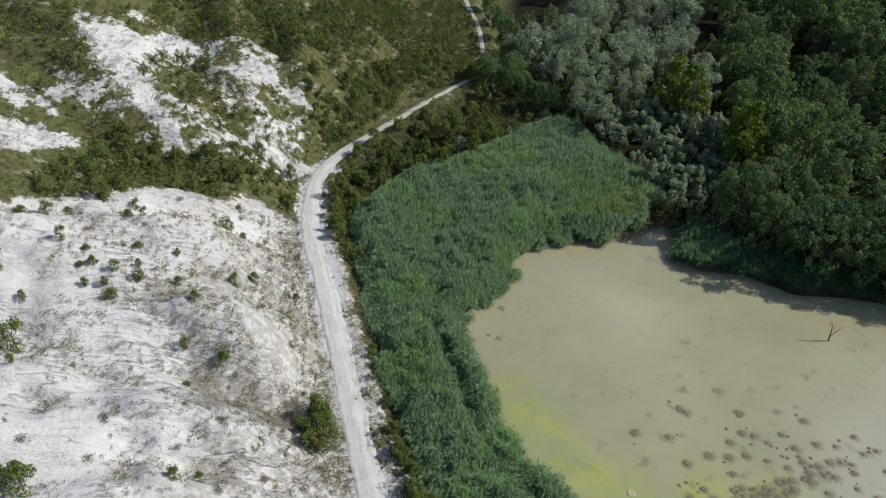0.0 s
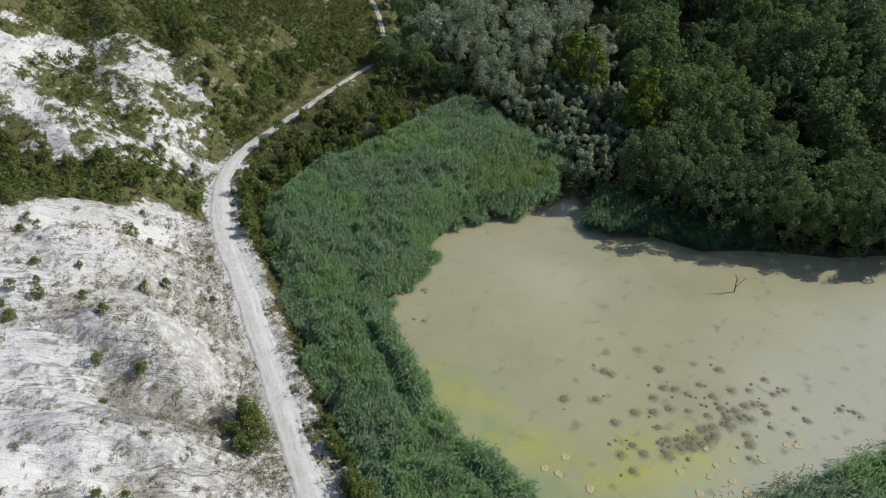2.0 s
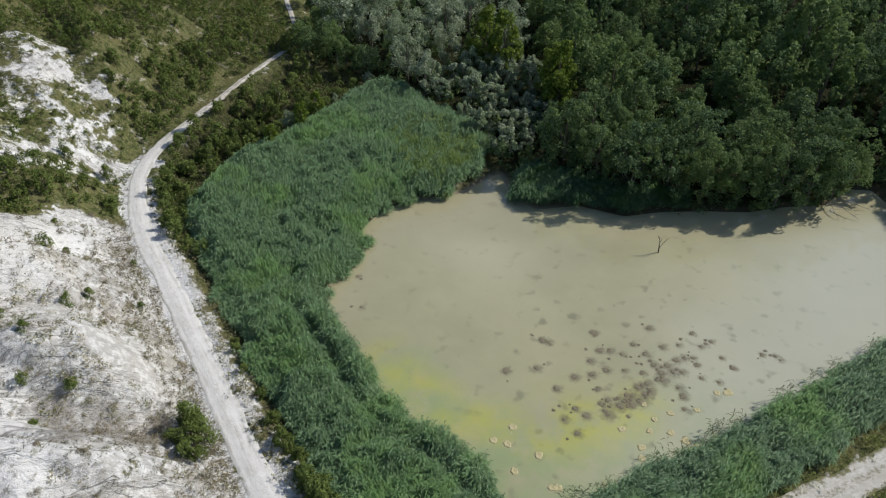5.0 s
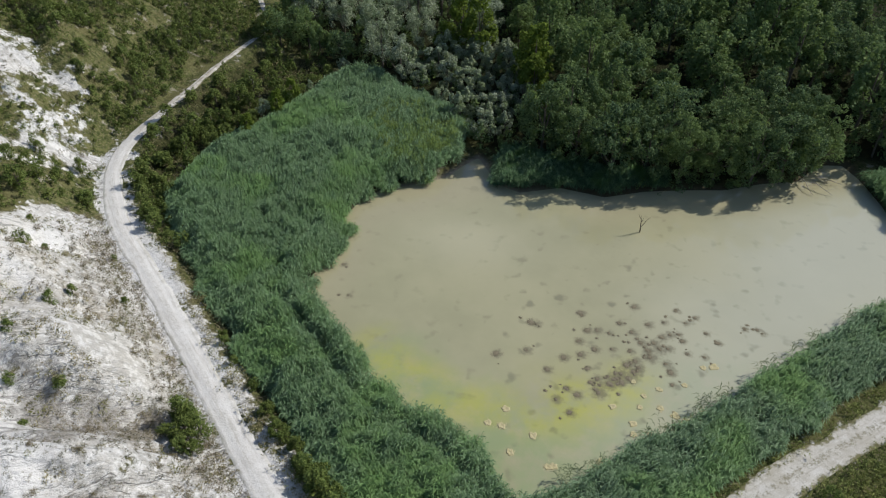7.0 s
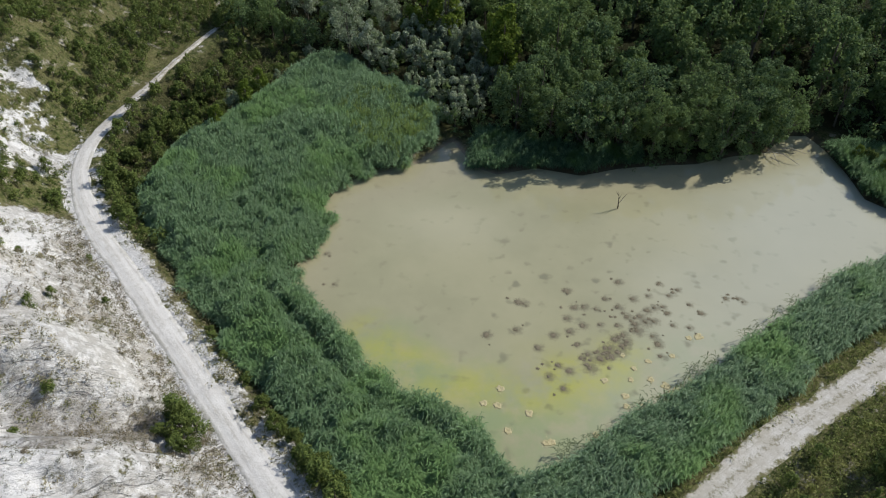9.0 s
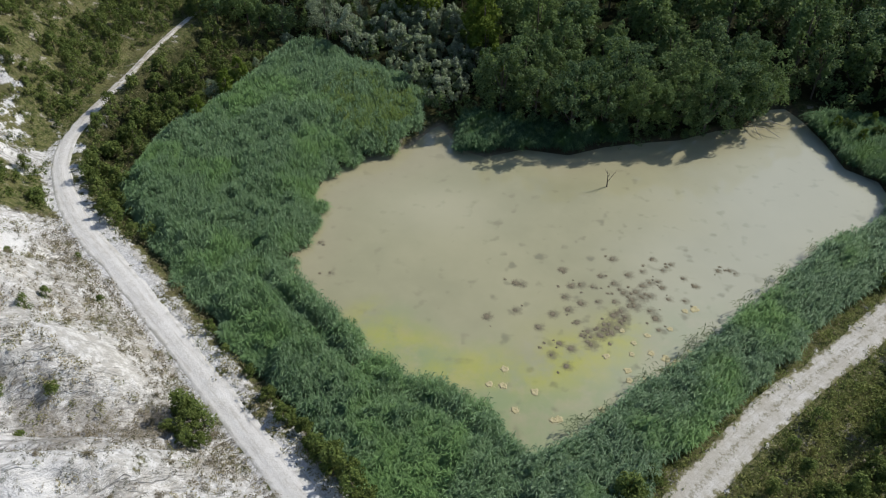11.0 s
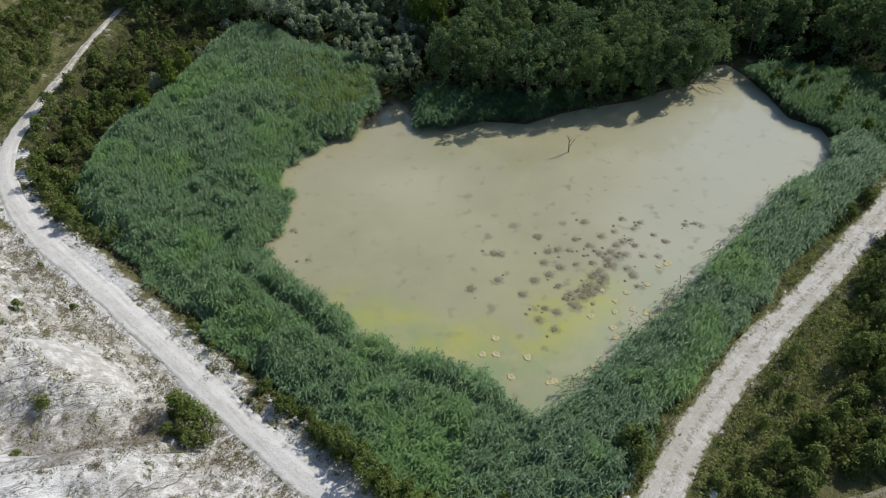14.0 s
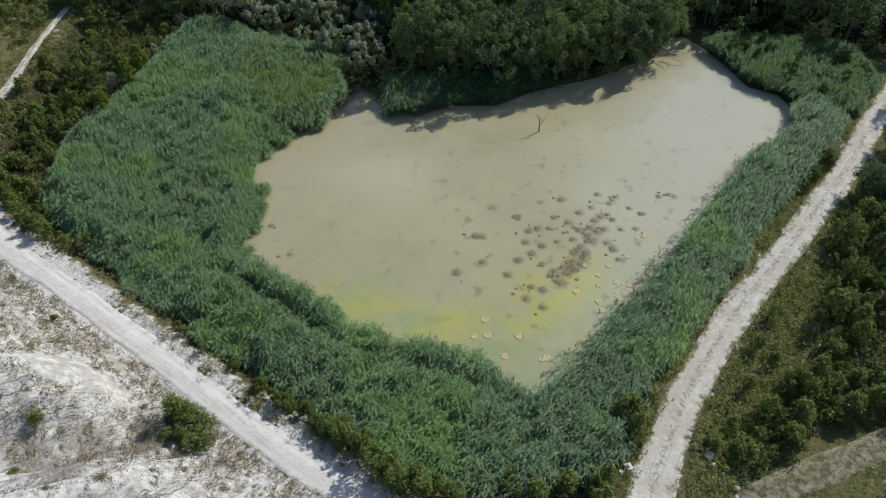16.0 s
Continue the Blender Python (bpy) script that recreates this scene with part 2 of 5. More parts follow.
# ---- materials ----
class Nodes:
    """A small writer of shader nodes."""

    def __init__(self, name):
        self.mat = bpy.data.materials.new(name)
        self.mat.use_nodes = True
        self.tree = self.mat.node_tree
        self.shader = self.tree.nodes["Principled BSDF"]

    def node(self, kind, **values):
        n = self.tree.nodes.new(kind)
        for key, value in values.items():
            n.inputs[key.replace("_", " ")].default_value = value
        return n

    def link(self, a, b):
        self.tree.links.new(a, b)

    def place(self):
        return self.tree.nodes.new("ShaderNodeTexCoord").outputs["Object"]

    def attribute(self, name):
        n = self.tree.nodes.new("ShaderNodeAttribute")
        n.attribute_name = name
        return n.outputs["Fac"]

    def grain(self, scale, detail=4.0, rough=0.6, at=None, stretch=None):
        n = self.node("ShaderNodeTexNoise", Scale=scale, Detail=detail, Roughness=rough)
        at = at or self.place()
        if stretch:
            m = self.node("ShaderNodeMapping", Scale=stretch)
            self.link(at, m.inputs["Vector"])
            at = m.outputs[0]
        self.link(at, n.inputs["Vector"])
        return n.outputs["Fac"]

    def cells(self, scale, feature="F1"):
        n = self.node("ShaderNodeTexVoronoi", Scale=scale)
        n.feature = feature
        self.link(self.place(), n.inputs["Vector"])
        return n.outputs["Distance"]

    def ramp(self, value, low, high, to_low=0.0, to_high=1.0):
        n = self.node("ShaderNodeMapRange", From_Min=low, From_Max=high, To_Min=to_low, To_Max=to_high)
        n.interpolation_type = "SMOOTHSTEP"
        self.link(value, n.inputs["Value"])
        return n.outputs[0]

    def sums(self, kind, a, b):
        n = self.tree.nodes.new("ShaderNodeMath")
        n.operation = kind
        for value, socket in ((a, n.inputs[0]), (b, n.inputs[1])):
            if isinstance(value, (int, float)):
                socket.default_value = value
            else:
                self.link(value, socket)
        return n.outputs[0]

    def mix(self, factor, a, b):
        n = self.tree.nodes.new("ShaderNodeMix")
        n.data_type = "RGBA"
        for value, socket in ((factor, n.inputs[0]), (a, n.inputs[6]), (b, n.inputs[7])):
            if isinstance(value, (int, float)):
                socket.default_value = value
            elif isinstance(value, tuple):
                socket.default_value = (*value, 1)
            else:
                self.link(value, socket)
        return n.outputs[2]

    def done(self, colour, rough=0.9, bump=None, strength=0.5, distance=0.05, specular=0.3):
        s = self.shader
        for value, key in ((colour, "Base Color"), (rough, "Roughness")):
            if isinstance(value, tuple):
                s.inputs[key].default_value = (*value, 1)
            elif isinstance(value, (int, float)):
                s.inputs[key].default_value = value
            else:
                self.link(value, s.inputs[key])
        s.inputs["Specular IOR Level"].default_value = specular
        if bump is not None:
            b = self.node("ShaderNodeBump", Strength=strength, Distance=distance)
            self.link(bump, b.inputs["Height"])
            self.link(b.outputs[0], s.inputs["Normal"])
        return self.mat


def leaf_material(name, dark, light, odd, thin=0.25, rough=0.55, patch=0.9, each=0.45, tuft=0.0):
    """Leaves: a tint of its own for each spray, for each plant and over the crown, some light through the blade."""
    n = Nodes(name)
    geo = n.tree.nodes.new("ShaderNodeNewGeometry")
    info = n.tree.nodes.new("ShaderNodeObjectInfo")
    vary = geo.outputs["Random Per Island"]
    if tuft:                                                # plants of one tuft look alike
        vary = n.sums("ADD", n.sums("MULTIPLY", vary, 0.35), n.sums("MULTIPLY", n.ramp(n.grain(tuft, 3.0, 0.6), 0.36, 0.64), 0.65))
    tint = n.mix(vary, dark, light)
    tint = n.mix(n.ramp(n.grain(patch, 4.0), 0.48, 0.66), tint, odd)
    tint = n.mix(n.sums("MULTIPLY", info.outputs["Random"], each), tint, odd)
    mat = n.done(tint, rough, specular=0.15)
    glow = n.node("ShaderNodeBsdfTranslucent")
    n.link(tint, glow.inputs["Color"])
    both = n.node("ShaderNodeMixShader", Fac=thin)
    n.link(n.shader.outputs[0], both.inputs[1])
    n.link(glow.outputs[0], both.inputs[2])
    n.link(both.outputs[0], n.tree.nodes["Material Output"].inputs["Surface"])
    return mat


def ground_material():
    n = Nodes("ground")
    fen = n.attribute("fen")
    chalk, grass, mud, shaded_floor = n.attribute("chalk"), n.attribute("grass"), n.attribute("mud"), n.attribute("shaded_floor")
    slope = n.tree.nodes.new("ShaderNodeCombineXYZ")
    n.link(n.attribute("along"), slope.inputs[0])
    n.link(n.attribute("down"), slope.inputs[1])
    flow = slope.outputs[0]
    fine, mid, big = n.grain(8.0, 5.0, 0.7), n.grain(1.3, 5.0), n.grain(0.16, 4.0)
    rill = n.grain(1.0, 6.0, 0.7, flow, (2.6, 0.42, 1.0))
    streak = n.grain(1.0, 4.0, 0.6, flow, (0.55, 0.10, 1.0))
    zone = n.ramp(n.sums("ADD", n.attribute("worn"), n.sums("MULTIPLY", n.sums("SUBTRACT", n.grain(0.5, 5.0, 0.65), 0.5), 1.2)), 0.30, 0.75)
    white = n.mix(n.ramp(mid, 0.35, 0.7), (0.86, 0.855, 0.85), (0.81, 0.81, 0.81))
    white = n.mix(n.sums("MULTIPLY", n.ramp(n.grain(0.11, 4.0, 0.6), 0.45, 0.62), 0.7), white, (0.85, 0.83, 0.79))
    white = n.mix(n.sums("MULTIPLY", n.ramp(rill, 0.49, 0.60), n.sums("ADD", n.sums("MULTIPLY", zone, 0.75), 0.15)), white, (0.34, 0.335, 0.33))
    white = n.mix(n.sums("MULTIPLY", n.ramp(fine, 0.62, 0.72), n.sums("ADD", n.sums("MULTIPLY", zone, 0.6), 0.12)), white, (0.33, 0.31, 0.28))
    line = n.sums("ABSOLUTE", n.sums("SUBTRACT", n.grain(1.0, 4.0, 0.55, flow, (0.75, 0.16, 1.0)), 0.5), 0.0)
    crack = n.sums("MULTIPLY", n.ramp(line, 0.022, 0.004), n.ramp(n.grain(0.22, 4.0, 0.6), 0.42, 0.62))
    white = n.mix(n.sums("MULTIPLY", crack, 0.62), white, (0.27, 0.265, 0.26))
    # grey of the eroded ridge face, its shade put into the colour
    face_shade = n.ramp(n.sums("ADD", n.attribute("shaded_face"), n.sums("MULTIPLY", n.sums("SUBTRACT", n.grain(0.9, 7.0, 0.75), 0.5), 1.8)), 0.35, 0.85)
    white = n.mix(n.sums("MULTIPLY", face_shade, 0.85), white, n.mix(n.ramp(n.grain(4.0, 6.0, 0.75), 0.42, 0.6), (0.42, 0.41, 0.395), (0.26, 0.245, 0.22)))
    litter = n.ramp(n.sums("ADD", n.sums("MULTIPLY", n.attribute("dry"), 0.75), n.sums("MULTIPLY", n.sums("SUBTRACT", n.grain(1.2, 8.0, 0.8), 0.5), 2.4)), 0.40, 0.80)
    white = n.mix(n.sums("MULTIPLY", litter, 0.55), white, n.mix(n.ramp(n.grain(2.5, 5.0, 0.7), 0.42, 0.6), (0.40, 0.345, 0.25), (0.25, 0.215, 0.15)))
    dirt = n.sums("ADD", n.grain(0.45, 7.0, 0.75), n.sums("MULTIPLY", n.sums("SUBTRACT", streak, 0.5), 0.6))
    white = n.mix(n.sums("MULTIPLY", n.ramp(dirt, 0.60, 0.74), n.sums("ADD", n.sums("MULTIPLY", zone, 0.5), 0.08)), white, (0.36, 0.335, 0.30))
    green = n.mix(n.ramp(mid, 0.35, 0.65), (0.062, 0.082, 0.026), (0.18, 0.185, 0.075))
    green = n.mix(n.ramp(n.grain(3.1, 5.0), 0.52, 0.66), green, (0.25, 0.225, 0.13))
    green = n.mix(n.ramp(big, 0.5, 0.66), green, (0.17, 0.165, 0.075))
    green = n.mix(n.ramp(n.grain(0.35, 6.0, 0.75), 0.565, 0.65), green, (0.42, 0.39, 0.32))
    edge = n.sums("ADD", chalk, n.sums("MULTIPLY", n.sums("SUBTRACT", n.grain(0.35, 8.0, 0.78), 0.5), 2.6))
    tint = n.mix(n.ramp(edge, 0.42, 0.58), green, white)
    scrub = n.sums("MULTIPLY", n.sums("MULTIPLY", grass, 0.42), n.ramp(n.grain(1.1, 6.0, 0.78), 0.40, 0.56))
    tint = n.mix(scrub, tint, n.mix(n.ramp(n.grain(6.0), 0.4, 0.6), (0.15, 0.135, 0.09), (0.30, 0.26, 0.20)))
    # leaf litter taken near black, the crowns' shade put into its colour
    tint = n.mix(shaded_floor, tint, n.mix(mid, (0.016, 0.022, 0.008), (0.035, 0.036, 0.016)))
    tint = n.mix(fen, tint, n.mix(mid, (0.085, 0.075, 0.045), (0.13, 0.115, 0.07)))
    tint = n.mix(mud, tint, n.mix(mid, (0.42, 0.37, 0.28), (0.30, 0.26, 0.19)))
    lumps = n.sums("ADD", n.sums("MULTIPLY", n.grain(2.2, 6.0, 0.65), 0.8), n.sums("ADD", n.sums("MULTIPLY", fine, 0.25), n.sums("SUBTRACT", n.sums("MULTIPLY", rill, 0.9), n.sums("MULTIPLY", crack, 0.35))))
    return n.done(tint, 0.95, lumps, 1.0, 0.3, 0.1)


def road_material(name, wear):
    """Crushed chalk; wear: weeds between the wheel tracks and margins lost in the grass."""
    n = Nodes(name)
    off = n.sums("ABSOLUTE", n.attribute("across"), 0.0)
    worn = n.sums("MAXIMUM", n.attribute("wild"), wear)
    base = n.mix(n.ramp(n.grain(0.7, 6.0, 0.7), 0.35, 0.65), (0.85, 0.84, 0.815), (0.76, 0.745, 0.715))
    base = n.mix(n.sums("MULTIPLY", n.ramp(n.grain(9.0, 6.0, 0.75), 0.53, 0.66), 0.45 + 0.3 * wear), base, (0.44, 0.42, 0.37))
    lane = n.tree.nodes.new("ShaderNodeCombineXYZ")
    n.link(n.attribute("side"), lane.inputs[0])
    n.link(n.attribute("run"), lane.inputs[1])
    rut = n.grain(1.0, 5.0, 0.7, lane.outputs[0], (3.2, 0.22, 1.0))
    base = n.mix(n.sums("MULTIPLY", n.ramp(rut, 0.50, 0.64), 0.30 + 0.45 * wear), base, (0.50, 0.47, 0.41))
    if wear > 0.5:
        pebble = n.grain(3.4, 5.0, 0.8)
        base = n.mix(n.sums("MULTIPLY", n.ramp(pebble, 0.57, 0.66), 0.7), base, (0.27, 0.25, 0.20))
        base = n.mix(n.ramp(n.grain(0.5, 7.0, 0.75), 0.36, 0.60, 0.25, 0.85), base, (0.53, 0.50, 0.43))
    middle = n.sums("MULTIPLY", n.ramp(off, 0.36, 0.05), 0.10)
    base = n.mix(n.sums("MULTIPLY", n.attribute("wild"), n.ramp(n.grain(1.1, 6.0, 0.75), 0.34, 0.62)), base, (0.50, 0.455, 0.38))
    weeds = n.ramp(n.sums("ADD", n.grain(2.6, 7.0, 0.8), middle), 0.565, 0.66)
    base = n.mix(n.sums("MULTIPLY", n.sums("MULTIPLY", weeds, 0.8), worn), base, n.mix(n.grain(5.0), (0.20, 0.19, 0.11), (0.36, 0.33, 0.25)))
    margin = n.sums("ADD", off, n.sums("MULTIPLY", n.sums("SUBTRACT", n.grain(0.9, 7.0, 0.75), 0.5), 2.2))
    base = n.mix(n.sums("MULTIPLY", n.ramp(margin, 0.68, 0.96), worn), base, n.mix(n.grain(1.5, 5.0), (0.14, 0.15, 0.06), (0.30, 0.27, 0.17)))
    return n.done(base, 0.95, n.grain(6.0, 6.0, 0.7), 0.6, 0.08, 0.1)


def water_material():
    n = Nodes("pond_water")
    algae, shoal = n.attribute("algae"), n.attribute("shoal")
    cloud = n.grain(0.055, 5.0, 0.6)
    tint = n.mix(n.ramp(cloud, 0.35, 0.65), (0.475, 0.452, 0.282), (0.40, 0.388, 0.24))
    tint = n.mix(shoal, tint, n.mix(n.grain(0.5, 5.0), (0.475, 0.442, 0.285), (0.42, 0.386, 0.25)))
    tint = n.mix(n.sums("MULTIPLY", n.attribute("slime"), n.ramp(n.grain(0.33, 6.0, 0.65), 0.30, 0.60)), tint, (0.34, 0.40, 0.21))
    warm = n.sums("MULTIPLY", algae, n.ramp(n.grain(0.20, 6.0, 0.65), 0.28, 0.66))
    tint = n.mix(warm, tint, (0.50, 0.50, 0.09))
    # sky reflection on the right of the pond, put into the colour
    tint = n.mix(n.attribute("clear"), tint, n.mix(cloud, (0.60, 0.605, 0.49), (0.53, 0.535, 0.43)))
    # one paler oval in the left half of the pond
    tint = n.mix(n.sums("MULTIPLY", n.attribute("pale_patch"), 0.6), tint, (0.56, 0.535, 0.37))
    sunk = n.sums("MULTIPLY", n.attribute("weed"), n.ramp(n.grain(0.55, 2.0, 0.4), 0.60, 0.76))
    tint = n.mix(n.sums("MULTIPLY", sunk, 0.5), tint, (0.15, 0.15, 0.10))
    soft = n.ramp(n.sums("ADD", n.attribute("murk"), n.sums("MULTIPLY", n.sums("SUBTRACT", n.grain(2.2, 5.0, 0.65), 0.5), 1.1)), 0.22, 0.85)
    tint = n.mix(n.sums("MULTIPLY", soft, 0.72), tint, (0.20, 0.18, 0.115))
    rough = n.ramp(n.grain(0.12, 3.0), 0.3, 0.7, 0.03, 0.07)
    return n.done(tint, rough, n.grain(2.5, 3.0), 0.03, 0.02, 0.75)


GROUND = ground_material()
ROAD_WHITE, ROAD_RUTTED = road_material("chalk_road", 0.25), road_material("rutted_road", 1.0)
n = Nodes("straw_track")
STRAW = n.done(n.mix(n.ramp(n.grain(1.6, 7.0, 0.8), 0.42, 0.58), n.mix(n.grain(0.4, 5.0), (0.40, 0.37, 0.29), (0.30, 0.275, 0.20)), (0.15, 0.14, 0.075)), 0.95, n.grain(7.0, 6.0, 0.75), 0.9, 0.1, 0.1)
WATER = water_material()
REED = leaf_material("reed_leaf", (0.032, 0.106, 0.052), (0.46, 0.61, 0.43), (0.28, 0.46, 0.18), 0.30, 0.55, 0.10, tuft=2.8)
# darker leaf: the bay's own plants, and reeds with tree shade painted in
REED_BAY_SHADE = leaf_material("bay_shade_reed_leaf", (0.03, 0.10, 0.042), (0.27, 0.42, 0.22), (0.14, 0.26, 0.08), 0.25, 0.6, 0.3, tuft=1.6)
SEDGE = leaf_material("sedge_leaf", (0.075, 0.17, 0.05), (0.33, 0.47, 0.17), (0.27, 0.36, 0.10), 0.3, 0.6, 0.25, tuft=2.0)
REED_OLD = leaf_material("reed_olive_leaf", (0.13, 0.19, 0.05), (0.38, 0.43, 0.145), (0.30, 0.31, 0.11), 0.35, 0.7, 0.35)
WILLOW = leaf_material("willow_leaf", (0.10, 0.15, 0.075), (0.70, 0.77, 0.60), (0.33, 0.42, 0.22), 0.25, 0.6)
OAK = leaf_material("broad_leaf", (0.022, 0.056, 0.028), (0.24, 0.355, 0.175), (0.225, 0.315, 0.10), 0.35, 0.6, 0.5, 0.6)
BRIGHT = leaf_material("fresh_leaf", (0.12, 0.19, 0.025), (0.22, 0.30, 0.05), (0.16, 0.22, 0.04), 0.35, 0.7)
PINE = leaf_material("pine_needle", (0.050, 0.094, 0.026), (0.25, 0.32, 0.088), (0.185, 0.225, 0.064), 0.3, 0.7, 0.6)
REED_GREY = leaf_material("dying_reed", (0.08, 0.13, 0.07), (0.22, 0.27, 0.16), (0.17, 0.20, 0.10), 0.2, 0.7)
SCRUB = leaf_material("dry_scrub", (0.15, 0.13, 0.085), (0.37, 0.32, 0.23), (0.23, 0.22, 0.11), 0.25, 0.8, 0.35)
TAN = leaf_material("dry_grass", (0.19, 0.18, 0.085), (0.48, 0.42, 0.26), (0.23, 0.25, 0.09), 0.3, 0.8, 0.35)
n = Nodes("bark")
BARK = n.done(n.mix(n.grain(6.0, 5.0, 0.7, stretch=(1, 1, 0.2)), (0.10, 0.085, 0.065), (0.19, 0.17, 0.14)), 0.9, n.grain(12.0, 4.0, stretch=(1, 1, 0.15)), 0.6, 0.03)
n = Nodes("weathered_wood")
DEAD = n.done(n.mix(n.grain(9.0, 4.0, stretch=(1, 1, 0.2)), (0.045, 0.035, 0.025), (0.10, 0.085, 0.065)), 0.85)
n = Nodes("dark_weed")
WEED = n.done(n.mix(n.grain(7.0, 5.0, 0.7), (0.15, 0.13, 0.085), (0.33, 0.29, 0.20)), 0.85, n.grain(9.0, 4.0), 0.7, 0.05)
n = Nodes("pale_weed")
WEED_PALE = n.done(n.mix(n.grain(5.0, 4.0), (0.47, 0.42, 0.20), (0.64, 0.57, 0.37)), 0.85, n.grain(9.0, 4.0), 0.7, 0.05)

# ---- ground, one sheet to the horizon ----
WHITES = (
    [(20, -14), (-8, 15.8), (-22.8, 25.8), (-36, 38), (-51, 51), (-55.2, 54), (-58, 54), (-61.8, 50.2), (-61.5, 46.4), (-62.1, 38.1), (-63.3, 32.8), (-65.1, 30.3), (-67.4, 24.4), (-75, 12), (-80, -20), (-30, -40)],
    [(-96.9, 52.8), (-89, 50.6), (-80.7, 48.5), (-75.3, 47.4), (-72.3, 46.9), (-70.1, 46.8), (-69.7, 49.1), (-72.6, 50), (-77, 51.2), (-81.5, 52.6), (-87, 55.1), (-89.9, 62.3), (-87.2, 67.7), (-90.5, 68.3), (-94.8, 65.6), (-95, 57.6)],
    [(-81.7, 65.8), (-81.9, 69.1), (-78.8, 72.9), (-74.8, 72.9), (-70.9, 72.3), (-71.8, 70.7), (-75.2, 69.5), (-76.8, 65.6), (-79.7, 64.3)],
    [(-70.4, 51.5), (-70.8, 55.4), (-69.1, 60.7), (-67.3, 63.2), (-64.7, 64.3), (-63.6, 60.9), (-64.7, 59.1), (-66.9, 59.2), (-68.7, 57.2), (-68.9, 51.8)],
    [(-93.6, 39.4), (-90.1, 39.2), (-85.6, 38), (-86.9, 36.5), (-88.5, 36.1), (-100, 30)],
    [(-90.8, 41), (-87.1, 40.8), (-83.3, 40.2), (-84.1, 38.8), (-87.3, 39.4)],
    [(-85.8, 34.4), (-84, 37.3), (-78.9, 38.9), (-77.6, 35.9), (-76.5, 32.3), (-74.9, 28.8), (-82, 22), (-92, 24)],
    [(-90.7, 44.9), (-87.7, 45.9), (-83.4, 45), (-80.7, 44.3), (-81.5, 43.4), (-84.9, 43.9)],
)
SCRUB_BAND = [(-66.5, 28), (-69, 28.5), (-71, 31.5), (-73.5, 36), (-76.5, 40), (-77, 44.5), (-71, 45.5), (-67, 47.5), (-68, 53), (-68.5, 58.5), (-63, 61), (-60.5, 60), (-57, 56), (-58, 54.5), (-62.3, 51), (-62, 46), (-62.6, 38), (-64, 32)]
HOLLOW = [(-86, 56), (-80, 55.5), (-73.5, 53), (-73, 60), (-76.5, 60.5), (-81.5, 64), (-84.5, 69), (-88, 66), (-88.5, 60)]
SHELF = [(-100, 42), (-86, 47), (-92, 51), (-99, 54), (-112, 66), (-128, 60), (-125, 40), (-108, 34)]

BY_ROAD = [(-61.3, 70), (-61.6, 82), (-60.8, 92), (-60, 101), (-50, 105), (-46, 100), (-46.5, 92), (-49.5, 82), (-53.5, 72), (-55, 64), (-58.5, 63)]
WOODLAND = [(-18, 85), (-12, 83), (-6, 82), (8, 82.5), (18, 85), (27, 90.5), (33, 97), (42, 94), (52, 91.5), (60, 86), (75, 84), (120, 110), (110, 200), (0, 260), (-75, 230), (-85, 160), (-66, 124), (-60, 108), (-46, 103), (-36, 103), (-27, 97)]

BED_W = [(-43.5, 99.5), (-37.9, 102), (-32.8, 96.5), (-23.2, 92.6), (-19.5, 88), (-20, 81), (-22.5, 75.8), (-26.8, 72), (-28.7, 69.4), (-29.6, 65.1), (-28.3, 58.7), (-28.9, 55.5), (-29, 51),
         (-24.5, 46.2), (-20.4, 43.2), (-15.9, 39.4), (-13.2, 37.6), (-9.6, 36.9), (-5, 34.8), (-2.7, 32.5), (-0.5, 30.5), (-5, 21.5), (-12.7, 25.4),
         (-19.2, 30.9), (-26.9, 37.4), (-33.7, 42.9), (-41.9, 50.4), (-49.4, 57.8), (-53, 63), (-52.5, 72), (-48.5, 82), (-45.5, 92)]
BED_S = [(-0.6, 30.5), (2.3, 32), (5.8, 34.9), (8.8, 38.1), (12.8, 41.4), (19.1, 48.3), (26.2, 55.8), (30.2, 60.8), (35, 63.9), (40.5, 69), (42.5, 73.4), (46.5, 70), (38, 61.2), (31.3, 54.5), (24.5, 47.9),
         (18.4, 41.1), (11.5, 34), (7.6, 29.5), (4, 24), (-5, 21.5)]
BED_E = [(34.7, 91), (37.5, 86.5), (38.8, 80.8), (42.2, 78.2), (42.8, 73.4), (48, 71), (55.5, 79.5), (56, 87), (48.3, 90), (40.8, 92)]
BED_N = [(-13.5, 79.6), (-11.8, 77), (-9, 76.2), (-4.1, 78.8), (2, 78.2), (7, 81), (10, 82), (9, 83.5), (3, 82), (-2, 83), (-12, 85)]


def spread(low, high, gap, reach, close):
    """Grid lines: fine in the close stretch, then wider and wider to the horizon."""
    inner = np.concatenate([np.arange(low, close[0], gap), np.arange(*close, gap * 0.55), np.arange(close[1], high + 1e-6, gap)])
    out = np.cumsum([gap * 1.35**k for k in range(1, 40)])
    out = out[out < reach]
    return np.concatenate([inner[0] - out[::-1], inner, inner[-1] + out])


gx, gy = spread(-132, 76, 0.6, 3500, (-76, -14)), spread(-2, 190, 0.6, 3500, (-2, 64))
GX, GY = np.meshgrid(gx, gy)
gz, gd, garc, gde, _, gdp = lie(GX, GY)
chalk = np.max([step(2.4, -2.4, to_area(GX, GY, area)) for area in WHITES], 0)
chalk = chalk * (0.92 + 0.7 * fbm(GX / 9, GY / 9, 41)) + 0.22 * step(6, 0, to_area(GX, GY, HOLLOW)) * (chalk < 0.3)
verge = 1 - step(150, 175, garc) * 0.7
